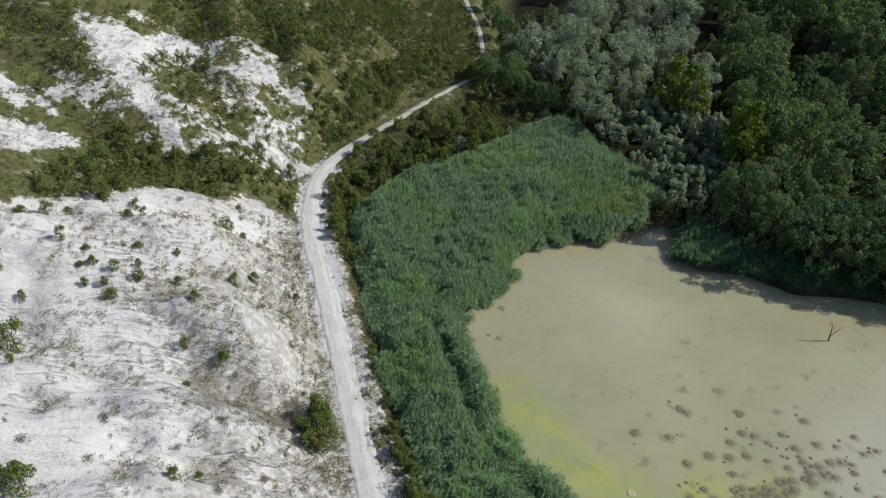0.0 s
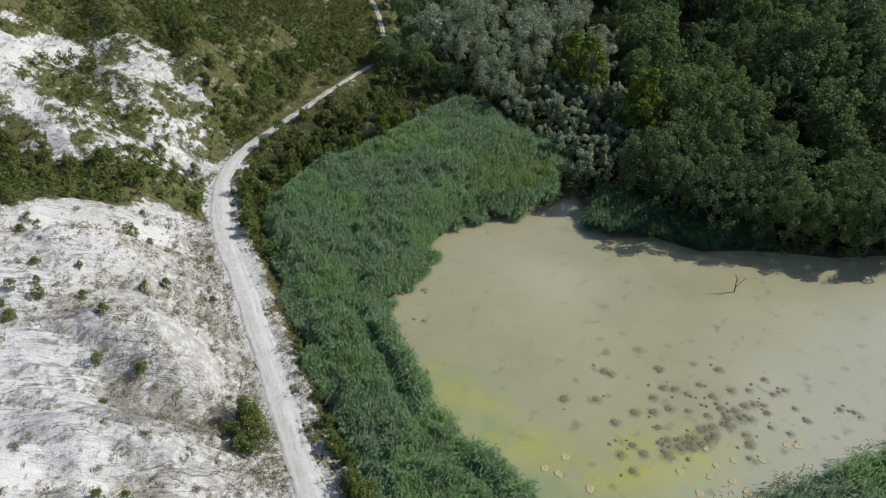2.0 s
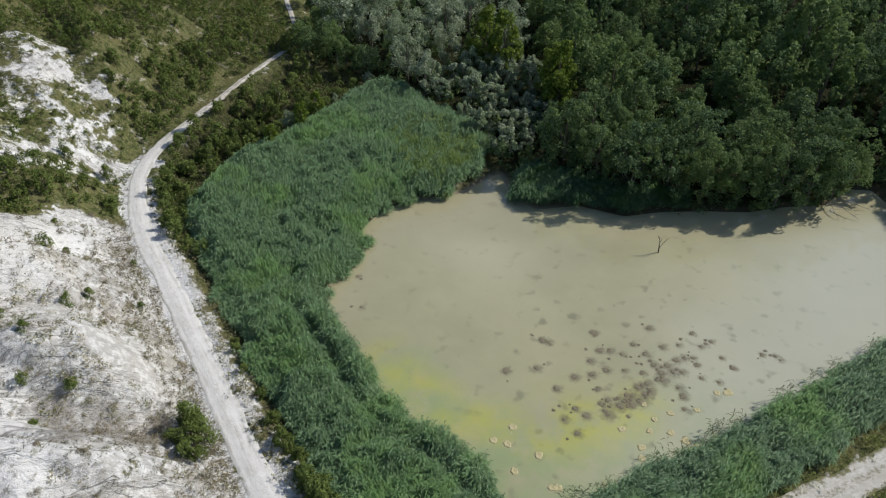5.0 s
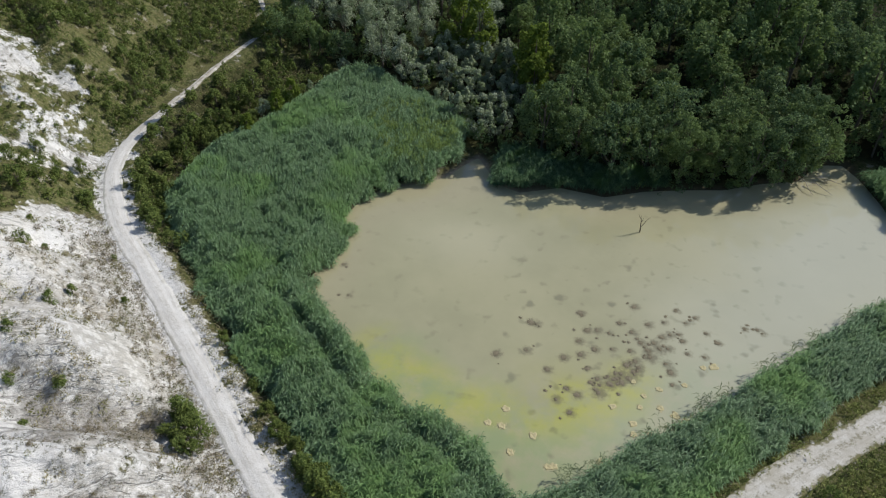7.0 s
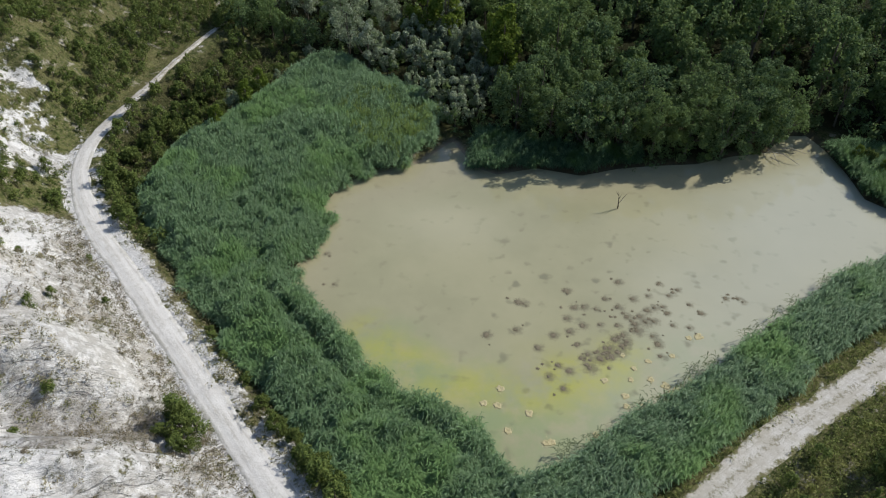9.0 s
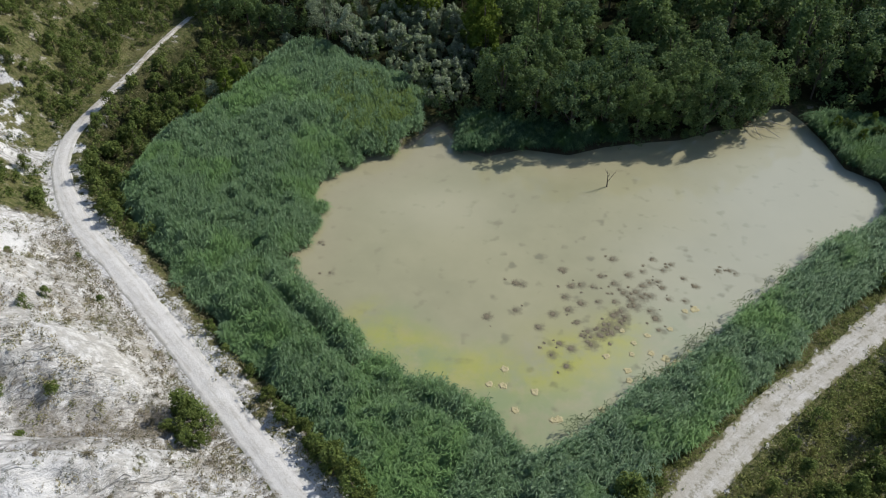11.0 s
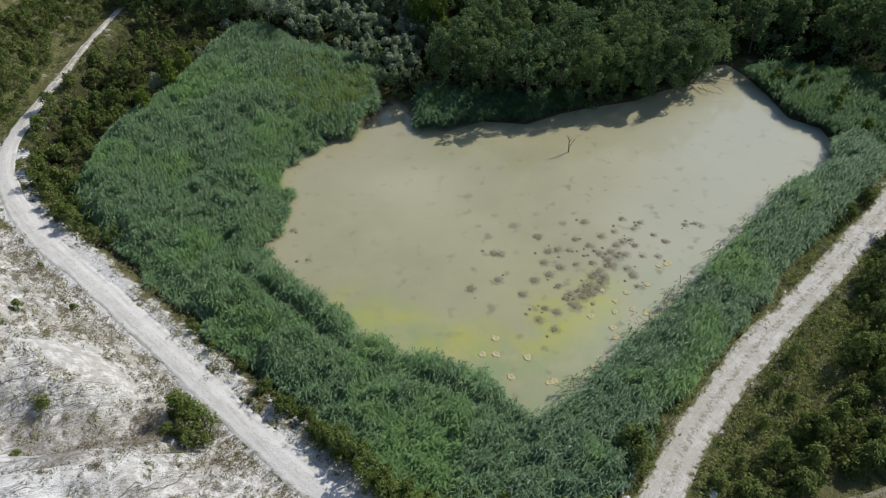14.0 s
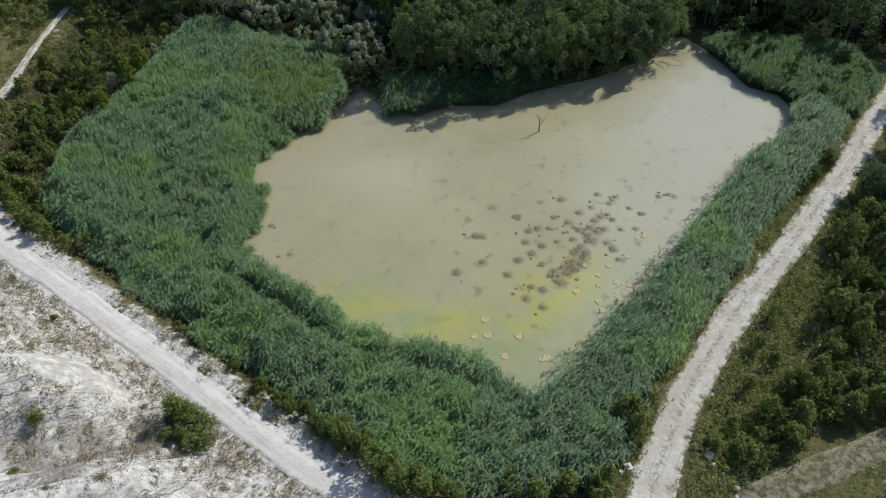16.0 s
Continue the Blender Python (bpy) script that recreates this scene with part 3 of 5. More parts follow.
chalk = np.maximum(chalk, 0.7 * step(3.4, 1.4, gd) * (gd > 0) * step(120, 126, garc) * step(172, 162, garc))
chalk = np.maximum(chalk, 0.62 * verge * step(4.6, 2.2, -gd) * (gd < 0))
chalk = np.maximum(chalk, 0.24 * step(3.2, 1.5, gde))
foot = step(8, 2.2, gd) * (gd > 0)
dell = np.exp(-(((GX + 33) / 6) ** 2) - ((GY - 25) / 5) ** 2) + np.exp(-(((GX + 41) / 5) ** 2) - ((GY - 30) / 4) ** 2) * 0.7
grass = step(0.3, 0.6, chalk) * step(0.44, 0.66, 0.46 + 0.9 * fbm(GX / 9, GY / 9, 51, 4) + 0.12 * foot + 0.34 * dell) * step(1.6, 2.2, np.abs(gd))
FACE = [(-63, 63), (-66, 66), (-73, 75), (-82, 77.5), (-92, 70), (-100, 66), (-101, 55), (-96, 50), (-88, 40), (-80, 42), (-70, 45), (-66, 50)]
chalk = np.maximum(chalk, step(2, -2, to_area(GX, GY, FACE)) * (0.43 + 0.6 * fbm(GX / 5, GY / 5, 43, 3)))
DRY = ((-43, 37.3, 3.2), (-39.7, 37, 2.6), (-45.5, 37.3, 3.0), (-36.8, 35.5, 2.2), (-50, 38.2, 3.0), (-54, 48, 3.0), (-47, 41.5, 2.6), (-51, 44, 2.6), (-34.8, 34, 1.6), (-29, 17.8, 2.2), (-27, 24.8, 1.8), (-24.7, 25.3, 1.6), (-33.3, 13.2, 2.5),
       (-31, 17.4, 2.0), (-32.7, 26, 2.6), (-33.1, 28.7, 1.8), (-58, 30, 3.5), (-47, 27, 3.0))
dry = np.max([np.exp(-(((GX - x) ** 2 + (GY - y) ** 2) / r**2)) for x, y, r in DRY], 0)
# spots on the face turned from the sun, where shade is painted grey
shaded_face = np.max([np.exp(-(((GX - x) ** 2 + (GY - y) ** 2) / r**2)) for x, y, r in ((-36.2, 25.9, 2.6), (-33, 26.4, 2.4), (-39.5, 24.1, 2.4), (-33.4, 28.4, 1.6), (-36, 22.6, 1.8))], 0)
# weathered chalk; the patch at (-35, 26) also paints a ridge's shadow side
worn = 0.12 + 0.8 * fbm(GX / 10, GY / 10, 45, 3) + 0.8 * np.exp(-(((GX + 42) / 6) ** 2) - ((GY - 21.5) / 5) ** 2) + 0.7 * np.exp(-(((GX + 35) / 4) ** 2) - ((GY - 26) / 3.5) ** 2) + 0.35 * foot + 0.3 * step(2, -2, to_area(GX, GY, FACE))
worn = worn + 0.5 * np.exp(-(((GX + 52) / 4) ** 2) - ((GY - 26) / 5) ** 2) - 0.5 * np.exp(-(((GX + 40) / 6) ** 2) - ((GY - 11) / 4) ** 2) - 0.6 * np.exp(-(((GX + 37) / 4) ** 2) - ((GY - 31) / 2.5) ** 2) - 0.4 * np.exp(-(((GX + 60) / 4) ** 2) - ((GY - 40) / 6) ** 2)
# where the floor is darkened under trees; 0.7 of it beside the track
shaded_floor = np.maximum(step(2.5, -2.5, to_area(GX, GY, WOODLAND)) * (np.abs(gd) > 1.6), step(1, -1, to_area(GX, GY, BY_ROAD)) * 0.7)
mud = step(1.2, 0.2, gdp) * step(16, 6, np.hypot(GX + 18, GY - 80))
fen = np.max([step(0.8, -0.8, to_area(GX, GY, bed)) for bed in (BED_W, BED_S, BED_E, BED_N)] + [step(1.5, 0.6, np.abs(gdp)) * (mud < 0.3)], 0)
nx, ny = len(gx), len(gy)
ids = np.arange(nx * ny).reshape(ny, nx)
quads = np.stack([ids[:-1, :-1], ids[:-1, 1:], ids[1:, 1:], ids[1:, :-1]], -1).reshape(-1, 4)
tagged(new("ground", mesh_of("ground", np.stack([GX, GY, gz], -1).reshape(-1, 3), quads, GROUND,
                              dict(chalk=chalk.ravel(), grass=grass.ravel(), mud=mud.ravel(), shaded_floor=shaded_floor.ravel(), worn=worn.ravel(), dry=dry.ravel(), fen=fen.ravel(), shaded_face=shaded_face.ravel(), along=garc.ravel(), down=gd.ravel()), True)),
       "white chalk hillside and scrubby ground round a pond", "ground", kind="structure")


def road(name, line, half, material, label, seed=0, wild=(900, 950)):
    """A worn track laid on the land, with frayed edges. half: (arc, half width) rows."""
    pts = np.array(smooth_line(line, 0.5))
    way = np.gradient(pts, axis=0)
    way /= np.linalg.norm(way, axis=1, keepdims=True)
    left = np.stack([-way[:, 1], way[:, 0]], 1)
    cross = np.linspace(-1, 1, 13)
    run = np.concatenate([[0], np.cumsum(np.linalg.norm(np.diff(pts, axis=0), axis=1))])
    wide = np.interp(run, *zip(*half))
    wide_l = wide * (1 + 0.45 * fbm(run / 2.5, run * 0, seed, 4))
    wide_r = wide * (1 + 0.45 * fbm(run / 2.5, run * 0, seed + 5, 4))
    wide = np.where(cross[None] > 0, wide_l[:, None], wide_r[:, None]) * cross[None]
    xy = pts[:, None] + left[:, None] * wide[..., None]
    z = lie(xy[..., 0].ravel(), xy[..., 1].ravel())[0].reshape(wide.shape)
    z = z + 0.03 + 0.10 * (1 - np.abs(cross) ** 2) - 0.03 * np.exp(-(((np.abs(cross) - 0.48) / 0.12) ** 2)) - 0.06 * (np.abs(cross) > 0.99)
    ids = np.arange(wide.size).reshape(wide.shape)
    quads = np.stack([ids[:-1, :-1], ids[:-1, 1:], ids[1:, 1:], ids[1:, :-1]], -1)[..., ::-1].reshape(-1, 4)
    me = mesh_of(name, np.concatenate([xy, z[..., None]], -1).reshape(-1, 3), quads, material, dict(across=np.broadcast_to(cross, wide.shape).ravel(), wild=np.broadcast_to(step(*wild, run)[:, None], wide.shape).ravel(), run=np.broadcast_to(run[:, None], wide.shape).ravel(), side=wide.ravel()), True)
    return tagged(new(name, me), label, "road", kind="structure")


road("road_west", ROAD_W, ((0, 1.4), (130, 1.35), (150, 1.3), (165, 1.15), (178, 0.8), (192, 0.6), (206, 0.5), (300, 0.75)), ROAD_WHITE, "white chalk track winding below the hillside", 3, (158, 184))
road("road_east", ROAD_E, ((0, 1.95), (15, 1.85), (30, 1.65), (200, 1.55)), ROAD_RUTTED, "rutted pale gravel track beside the reeds", 9)
road("road_south", TRACK, ((0, 1.3), (90, 1.3)), STRAW, "pale straw-coloured track between low bushes", 15)

# ---- water ----
DARK_AT = [(-3.6, 52.6), (-3, 52.5), (1.4, 55.4), (2.4, 53), (3.4, 53.3), (1.7, 51.2), (0.5, 48.5), (2.1, 49.4), (3.4, 50.5), (-0.9, 46.5), (-3.4, 48.5), (-6.3, 47.2), (0.5, 43), (2.4, 44.1), (2, 41.8), (4.1, 45.2),
           (4.1, 46.6), (5.8, 47.8), (6.5, 46.8), (7.6, 50), (8, 49.2), (7, 54), (7, 58), (8, 52.7), (8.8, 51.8), (9.3, 53), (8.6, 55.6), (10.1, 54.1), (10.9, 54.7), (10.8, 52.6), (10.6, 50.4), (11.1, 49.4)]
DARK_FAR = [(12.5, 56.9), (13.5, 58), (10.2, 56.4), (11.5, 58.6), (11.8, 55), (12.2, 54.1), (12.7, 52.4), (14.4, 52.4), (14.6, 55.9), (15.8, 54.8), (5.6, 55), (4.7, 53.2), (3, 47.7), (5.2, 51), (11.3, 47.8), (19.9, 57.9), (20.4, 57.5), (18.6, 57.7),
            (-24.1, 51.3), (-26.6, 56.1), (7, 51.2), (7.2, 49.6), (7.9, 48.7), (6, 47.2), (6.1, 46.5), (8.4, 52.2), (4.4, 45.9), (5.1, 47.2), (1.3, 44.6), (3.5, 46), (7.6, 53.2)]
PALE_AT = [(12.5, 48.1), (14.3, 50.9), (15.3, 51.3), (14.2, 45.3), (12.6, 43.8), (12.2, 43.4), (11.7, 44.1), (10.3, 44.6), (8.7, 45.7), (8.4, 44.2), (5.9, 43.6), (9.5, 41.2), (9.2, 40.5), (8.9, 39.9), (8, 40.9), (5.3, 37.2), (1.4, 35.6), (0.9, 35.4),
           (-0.9, 38.3), (-3.9, 38.6), (-5.2, 38.6), (-3.9, 40.6), (-2.6, 36), (7.9, 42.1), (10.1, 46.9), (7.6, 47.2)]
BIG_AT = [(6.3, 47.9), (7.1, 47.5), (7.5, 48.5), (5.3, 46.3), (4.4, 44.9), (6.8, 49.2), (9.0, 50.9), (9.9, 52.4), (5.7, 47.0)]
wx = np.arange(-36, 48, 0.3)
wy = np.arange(26, 100, 0.3)
WX, WY = np.meshgrid(wx, wy)
wd = to_area(WX, WY, POND)
ids = np.arange(WX.size).reshape(WX.shape)
quads = np.stack([ids[:-1, :-1], ids[:-1, 1:], ids[1:, 1:], ids[1:, :-1]], -1).reshape(-1, 4)
keep = (wd.ravel()[quads] < 2.0).all(1)
used, back = np.unique(quads[keep], return_inverse=True)
near_side = to_line(WX, WY, [(8, 47.5), (4.5, 44), (-2.8, 40.7), (-9, 40), (-13.5, 42), (-18.8, 45.3)])[0]
algae = 0.64 * step(4.2, 0.2, near_side + 3.5 * fbm(WX / 7, WY / 7, 61, 5)) + 0.8 * np.exp(-((WX - 7.5) ** 2 + (WY - 47.5) ** 2) / 4) + 0.32 * np.exp(-((WX - 3.5) ** 2 + (WY - 42.5) ** 2) / 40)
pale_patch = np.exp(-(((WX + 13.5) / 8) ** 2) - ((WY - 64.5) / 5) ** 2)
slime = step(9, 1, to_line(WX, WY, [(18, 48), (8, 39), (0, 34.5), (-6, 37), (-16, 41)])[0] + 4 * fbm(WX / 5, WY / 5, 65))
shoal = np.clip(step(9, 0.5, to_line(WX, WY, [(-29, 52), (-28.5, 66), (-22, 74), (-15, 79)])[0] + 6 * fbm(WX / 7, WY / 7, 63)) + step(7, 1, to_line(WX, WY, [(2, 77), (18, 83), (33, 93)])[0]) * 0.8, 0, 1)
# mask of the painted sky reflection, held back along the tree shore
clear = 0.8 * step(2, 26, WX - 0.25 * (WY - 60) + 8 * fbm(WX / 12, WY / 12, 67)) * step(1.5, 7, to_line(WX, WY, [(2, 77), (18, 83), (33, 93)])[0])
weed = step(22, 8, np.hypot(WX - 6, (WY - 52) * 0.8)) * 0.6 + 0.4
murk = np.zeros(WX.shape)
for places, r, deep in ((DARK_AT, 0.75, 0.85), (DARK_FAR, 0.62, 0.75), (BIG_AT, 1.0, 0.9), (PALE_AT, 0.7, 0.3)):
    for x, y in places:
        murk = np.maximum(murk, deep * np.exp(-(((WX - x - 0.15) ** 2 + (WY - y) ** 2) / r**2)))
tagged(new("water", mesh_of("water", np.stack([WX, WY, 0 * WX], -1).reshape(-1, 3)[used], back.reshape(-1, 4), WATER,
                             dict(algae=np.clip(algae, 0, 1).ravel()[used], shoal=shoal.ravel()[used], weed=weed.ravel()[used], slime=slime.ravel()[used], clear=clear.ravel()[used], pale_patch=pale_patch.ravel()[used], murk=murk.ravel()[used]), True)), "murky olive pond water, yellow with algae along one bank", "water", kind="structure")

# ---- reeds ----



shore_gen = np.random.default_rng(19)
TUSSOCKS = [(x + 0.5 + 0.45 * shore_gen.normal(), y + 0.3 * shore_gen.normal(), 0.65 + 0.6 * shore_gen.random())
            for x, y in smooth_line([(-29.6, 51.6), (-29.2, 55.9), (-28.6, 58.7), (-30, 65.1), (-29.2, 69.8), (-26.8, 72.6), (-22.6, 74.9)], 2.3) if shore_gen.random() < 0.75]


def reed_bed(name, area, per_m2, tall, material, label, seed, gap=0.0, wet=False):
    """A stand of reeds: leaning stems in loose clumps, each with long arching blades."""
    gen = np.random.default_rng(seed)
    a = np.array(area)
    low, high = a.min(0), a.max(0)
    count = int((high - low).prod() * per_m2)
    p = low + (high - low) * gen.random((count, 2))
    inside = to_area(p[:, 0], p[:, 1], area)
    clump = 0.6 * value_noise(p[:, 0] / 0.9, p[:, 1] / 0.9, seed + 3) + 0.4 * value_noise(p[:, 0] / 0.4, p[:, 1] / 0.4, seed + 4)
    shore = to_area(p[:, 0], p[:, 1], POND)
    lobes = (2.6 + 1.4 * step(4, 2, shore)) * fbm(p[:, 0] / 2.6, p[:, 1] / 2.6, seed, 3)
    keep = (inside + lobes < 0.7) & (clump + 0.4 * gen.random(count) > 0.50)
    if not wet:
        bay = (p[:, 0] < -12) & (p[:, 1] > 50)
        ragged = np.where(bay, 3.6, 1.8)
        corner = 1.1 * np.exp(-((p[:, 0] + 0.5) ** 2 + (p[:, 1] - 31) ** 2) / 22)
        tussock = np.min([np.hypot(p[:, 0] - x, p[:, 1] - y) - r for x, y, r in TUSSOCKS], 0) < 0.25 * fbm(p[:, 0] / 0.8, p[:, 1] / 0.8, seed + 9, 2)
        keep &= shore + ragged * fbm(p[:, 0] / 2.4, p[:, 1] / 2.4, seed + 8, 2) > gap + corner - 0.6 * bay
        keep |= tussock & (clump + 0.4 * gen.random(count) > 0.42)
    p, clump, inside, shore = p[keep], clump[keep], (inside + lobes)[keep], shore[keep]
    m = len(p)
    z = np.maximum(lie(p[:, 0], p[:, 1])[0], -0.3)
    h = tall * (0.40 + 0.85 * fbm(p[:, 0] / 5, p[:, 1] / 5, seed + 1, 3) + 0.95 * clump + 0.25 * (gen.random(m) - 0.5)) * (1 - 0.45 * step(-1.6, 0.7, inside) * step(3, 5, shore))
    front = step(66, 58, p[:, 1]) * step(-1, -6, p[:, 0]) * (shore > 0)      # taller along the water, a low lane behind
    sway = shore + 1.6 * fbm(p[:, 0] / 3, p[:, 1] / 3, seed + 6, 2)
    h = h * (1 + front * (0.14 * step(2.8, 2.0, sway) - 0.42 * np.exp(-(((sway - 3.3) / 0.75) ** 2))))
    young = (p[:, 0] < -12) & (p[:, 1] > 50) & (shore < 3)                    # short new shoots along the bay
    h = np.where(young, h * (0.42 + 0.58 * step(-0.4, 2.4, shore)), h)
    sets, blades = [], 6
    for k in range(blades):
        turn = 3.6 + gen.normal(size=m) * 0.8 + (k % 2) * 2.6
        root = np.stack([p[:, 0], p[:, 1], z + h * (0.40 + 0.54 * k / (blades - 1))], 1) + gen.normal(size=(m, 3)) * (0.12, 0.12, 0.05)
        long = (0.50 + 0.45 * gen.random(m)) * (0.8 if k == blades - 1 else 1)
        out = np.stack([np.cos(turn), np.sin(turn), 0 * turn], 1)
        wide = np.stack([-np.sin(turn), np.cos(turn), 0 * turn], 1) * (0.028 + 0.026 * gen.random(m))[:, None]
        lift = 1.0 if k < blades - 1 else 2.0
        mid = root + out * (0.5 * long)[:, None] + np.array([0, 0, 1]) * (lift * 0.52 * long)[:, None]
        tip = root + out * long[:, None] + np.array([0, 0, 1]) * (lift * 0.25 * long * (gen.random(m) * 1.6 - 0.2))[:, None]
        sets.append(np.stack([root, mid - wide, tip, mid + wide], 1).reshape(-1, 3))
    verts = np.concatenate(sets)
    return tagged(new(name, mesh_of(name, verts, np.arange(len(verts)).reshape(-1, 4), material)), label, "reeds", kind="stuff")


OLIVE = [(-36, 90), (-31, 93), (-23.2, 92.3), (-19.8, 87.5), (-20.3, 81), (-23.5, 77), (-27, 74.5), (-31, 78)]
reed_bed("reed_bed", BED_W, 56, 2.4, REED, "dense green reeds fringing the pond", 101, 0.65)
reed_bed("reed_bed", BED_S, 56, 2.4, REED, "belt of green reeds between pond and gravel track", 104, -0.3)
reed_bed("reed_bed", BED_E, 48, 1.8, REED_BAY_SHADE, "green reeds and sedge round the far bay", 102)
# the darker leaf colour stands in for the trees' shade on this bed
reed_bed("reed_bed", BED_N, 44, 2.0, REED_BAY_SHADE, "shaded reeds at the foot of the trees", 103)
reed_bed("sedge", OLIVE, 26, 2.6, SEDGE, "olive-yellow sedge among the reeds by the inlet", 105)


# ---- trees and shrubs ----
def plant(name, gen, tall, wide, lumps, leaves, size, material, label, category, group, trunk=0.14, low=0.25, narrow=0.5, limbs=5, puff=0.13, peak=0.0, lobes=0, flat=0.38):
    """A woody plant: trunk with limbs, and a crown of many leaf clusters on an uneven shell."""
    top = thing(name, label, category, group)
    mid = tall * (1 + low) / 2
    half = np.array([wide / 2, wide / 2, tall * (1 - low) / 2])
    if lobes:                                               # a crown of separate boughs, with clefts between
        k = np.arange(lobes) + 0.5
        up, around = 1 - 1.75 * k / lobes, 2.39996 * k + gen.normal(size=lobes) * 0.35
        flank = np.sqrt(np.clip(1 - up**2, 0, 1))
        heads = np.stack([flank * np.cos(around), flank * np.sin(around), up], 1) * (0.50 + 0.28 * gen.random(lobes))[:, None] * half + (0, 0, mid)
        spread_of = wide * (0.13 + 0.10 * gen.random(lobes))
        own = gen.integers(lobes, size=lumps)
        way = gen.normal(size=(lumps, 3))
        way[:, 2] += 0.35
        way /= np.linalg.norm(way, axis=1, keepdims=True)
        centres = heads[own] + way * (spread_of[own] * (0.45 + 0.6 * gen.random(lumps)))[:, None] * (1, 1, 1.15)
    else:
        way = gen.normal(size=(lumps, 3))
        way[:, 2] = way[:, 2] * 0.9 + 0.25
        way /= np.linalg.norm(way, axis=1, keepdims=True)
        lobe = gen.normal(size=(9, 3))
        lobe /= np.linalg.norm(lobe, axis=1, keepdims=True)
        bulge = np.clip((way @ lobe.T - 0.55) / 0.45, 0, 1).max(1)
        out = (0.55 + 0.38 * bulge) * (0.82 + 0.18 * gen.random(lumps))
        centres = way * out[:, None] * half + (0, 0, mid)
    radii = wide * (puff + 0.9 * puff * gen.random(lumps))
    taper = 1 - peak * np.clip((centres[:, 2] - low * tall) / (tall * (1 - low)), 0, 1)
    centres[:, :2] *= taper[:, None]
    radii = radii * (0.4 + 0.6 * taper)
    centres[:, 2] = np.clip(centres[:, 2], radii * 0.6, tall - radii)
    bole = tube([(0, 0, -0.3), (0.03 * tall * gen.normal() * 0.3, 0, tall * 0.3), (0.05 * gen.normal(), 0.05 * gen.normal(), tall * 0.8)], [trunk, trunk * 0.75, trunk * 0.2])
    boughs = []
    for c in centres[:limbs]:
        foot = np.array([0, 0, tall * (0.12 + 0.3 * gen.random())])
        boughs.append(tube([foot, (foot + c) / 2 + (0, 0, -0.05 * tall), c], [trunk * 0.5, trunk * 0.35, trunk * 0.1], 5))
    if category == "shrub":
        part("trunk", mesh_of("trunk", *joined([bole] + boughs), BARK, smooth=True), top)
    else:
        stem = part("trunk", mesh_of("trunk", *bole, BARK, smooth=True), top)
        for bough in boughs:
            part("limb", mesh_of("limb", *bough, BARK, smooth=True), stem)
    part("crown", mesh_of("crown", *leaf_cloud(gen, centres, radii, leaves, size, narrow=narrow, flat=flat), material), top)
    return top


def stamp(kinds, spots, gen, low=0.8, high=1.2, sink=0.0, label=""):
    """Copies of the kinds at the spots (x, y or x, y, size), turned and sized at random."""
    z = height([s[0] for s in spots], [s[1] for s in spots])
    for (x, y, *scale), h in zip(spots, z):
        kind = kinds[gen.integers(len(kinds))]
        s = (scale[0] if scale else 1.0) * (low + (high - low) * gen.random())
        copy = copy_thing(kind, pose(x, y, h - sink, 0, 0, gen.random() * 360))
        copy.scale = (s, s, s * (0.88 + 0.24 * gen.random()))
        tagged(copy, label)


def mass(kinds, spots, gen, low, high):
    """Many plants beyond counting, as one mesh."""
    z = height([s[0] for s in spots], [s[1] for s in spots])
    pieces = []
    for (x, y), h in zip(spots, z):
        v, f = kinds[gen.integers(len(kinds))]
        turn, s = gen.random() * 6.283, low + (high - low) * gen.random()
        c, d = math.cos(turn) * s, math.sin(turn) * s
        pieces.append((np.stack([v[:, 0] * c - v[:, 1] * d + x, v[:, 0] * d + v[:, 1] * c + y, v[:, 2] * s + h], 1), f))
    return pieces


def remove(kinds):
    for k in kinds:
        for o in (*k.children_recursive, k):
            bpy.data.objects.remove(o)


def scatter(gen, area, gap, keep=None, tries=30):
    """Spots in an outline that keep their distance."""
    a = np.array(area)
    low, high = a.min(0), a.max(0)
    count = int((high - low).prod() / gap**2 * tries / 6)
    p = low + (high - low) * gen.random((count, 2))
    ok = to_area(p[:, 0], p[:, 1], area) < 0
    if keep is not None:
        ok &= keep(p[:, 0], p[:, 1])
    grid, out = {}, []
    for x, y in p[ok]:
        key = int(x // gap), int(y // gap)
        if all((x - u) ** 2 + (y - v) ** 2 > gap * gap for i in (-1, 0, 1) for j in (-1, 0, 1) for u, v in grid.get((key[0] + i, key[1] + j), ())):
            grid.setdefault(key, []).append((x, y))
            out.append((float(x), float(y)))
    return out


def off_roads(x, y):
    _, d, arc, de, dt, dp = lie(x, y)
    clear = np.interp(arc, (0, 150, 170, 205, 300), (2.6, 2.4, 1.9, 1.25, 1.6))
    return (np.abs(d) > clear) & (de > 2.3) & (dp > 0.5)


gen = np.random.default_rng(23)
tree_label = "dark green broadleaf tree with a dense rounded crown"
oaks_near = [plant("broadleaf_tree", gen, t, w, 170, 7800, 0.30, OAK, tree_label + " overhanging the water", "tree", "woodland trees", 0.22, 0.0, 0.6, puff=0.042, lobes=k, flat=0.75) for t, w, k in ((12, 9.5, 17), (10.5, 8.5, 14), (13, 10, 20), (11, 9, 13))]
oaks = [plant("broadleaf_tree", gen, t, w, 110, 3600, 0.38, OAK, tree_label, "tree", "woodland trees", 0.2, 0.1, 0.65, puff=0.05, peak=p, lobes=k, flat=0.7) for t, w, p, k in ((10.5, 9.5, 0.2, 13), (9.5, 8.5, 0.35, 10), (12.5, 9.5, 0.3, 15), (10, 10, 0.1, 12), (13.5, 8, 0.45, 12))]
willow_label = "silvery grey-green willow with a billowing crown"
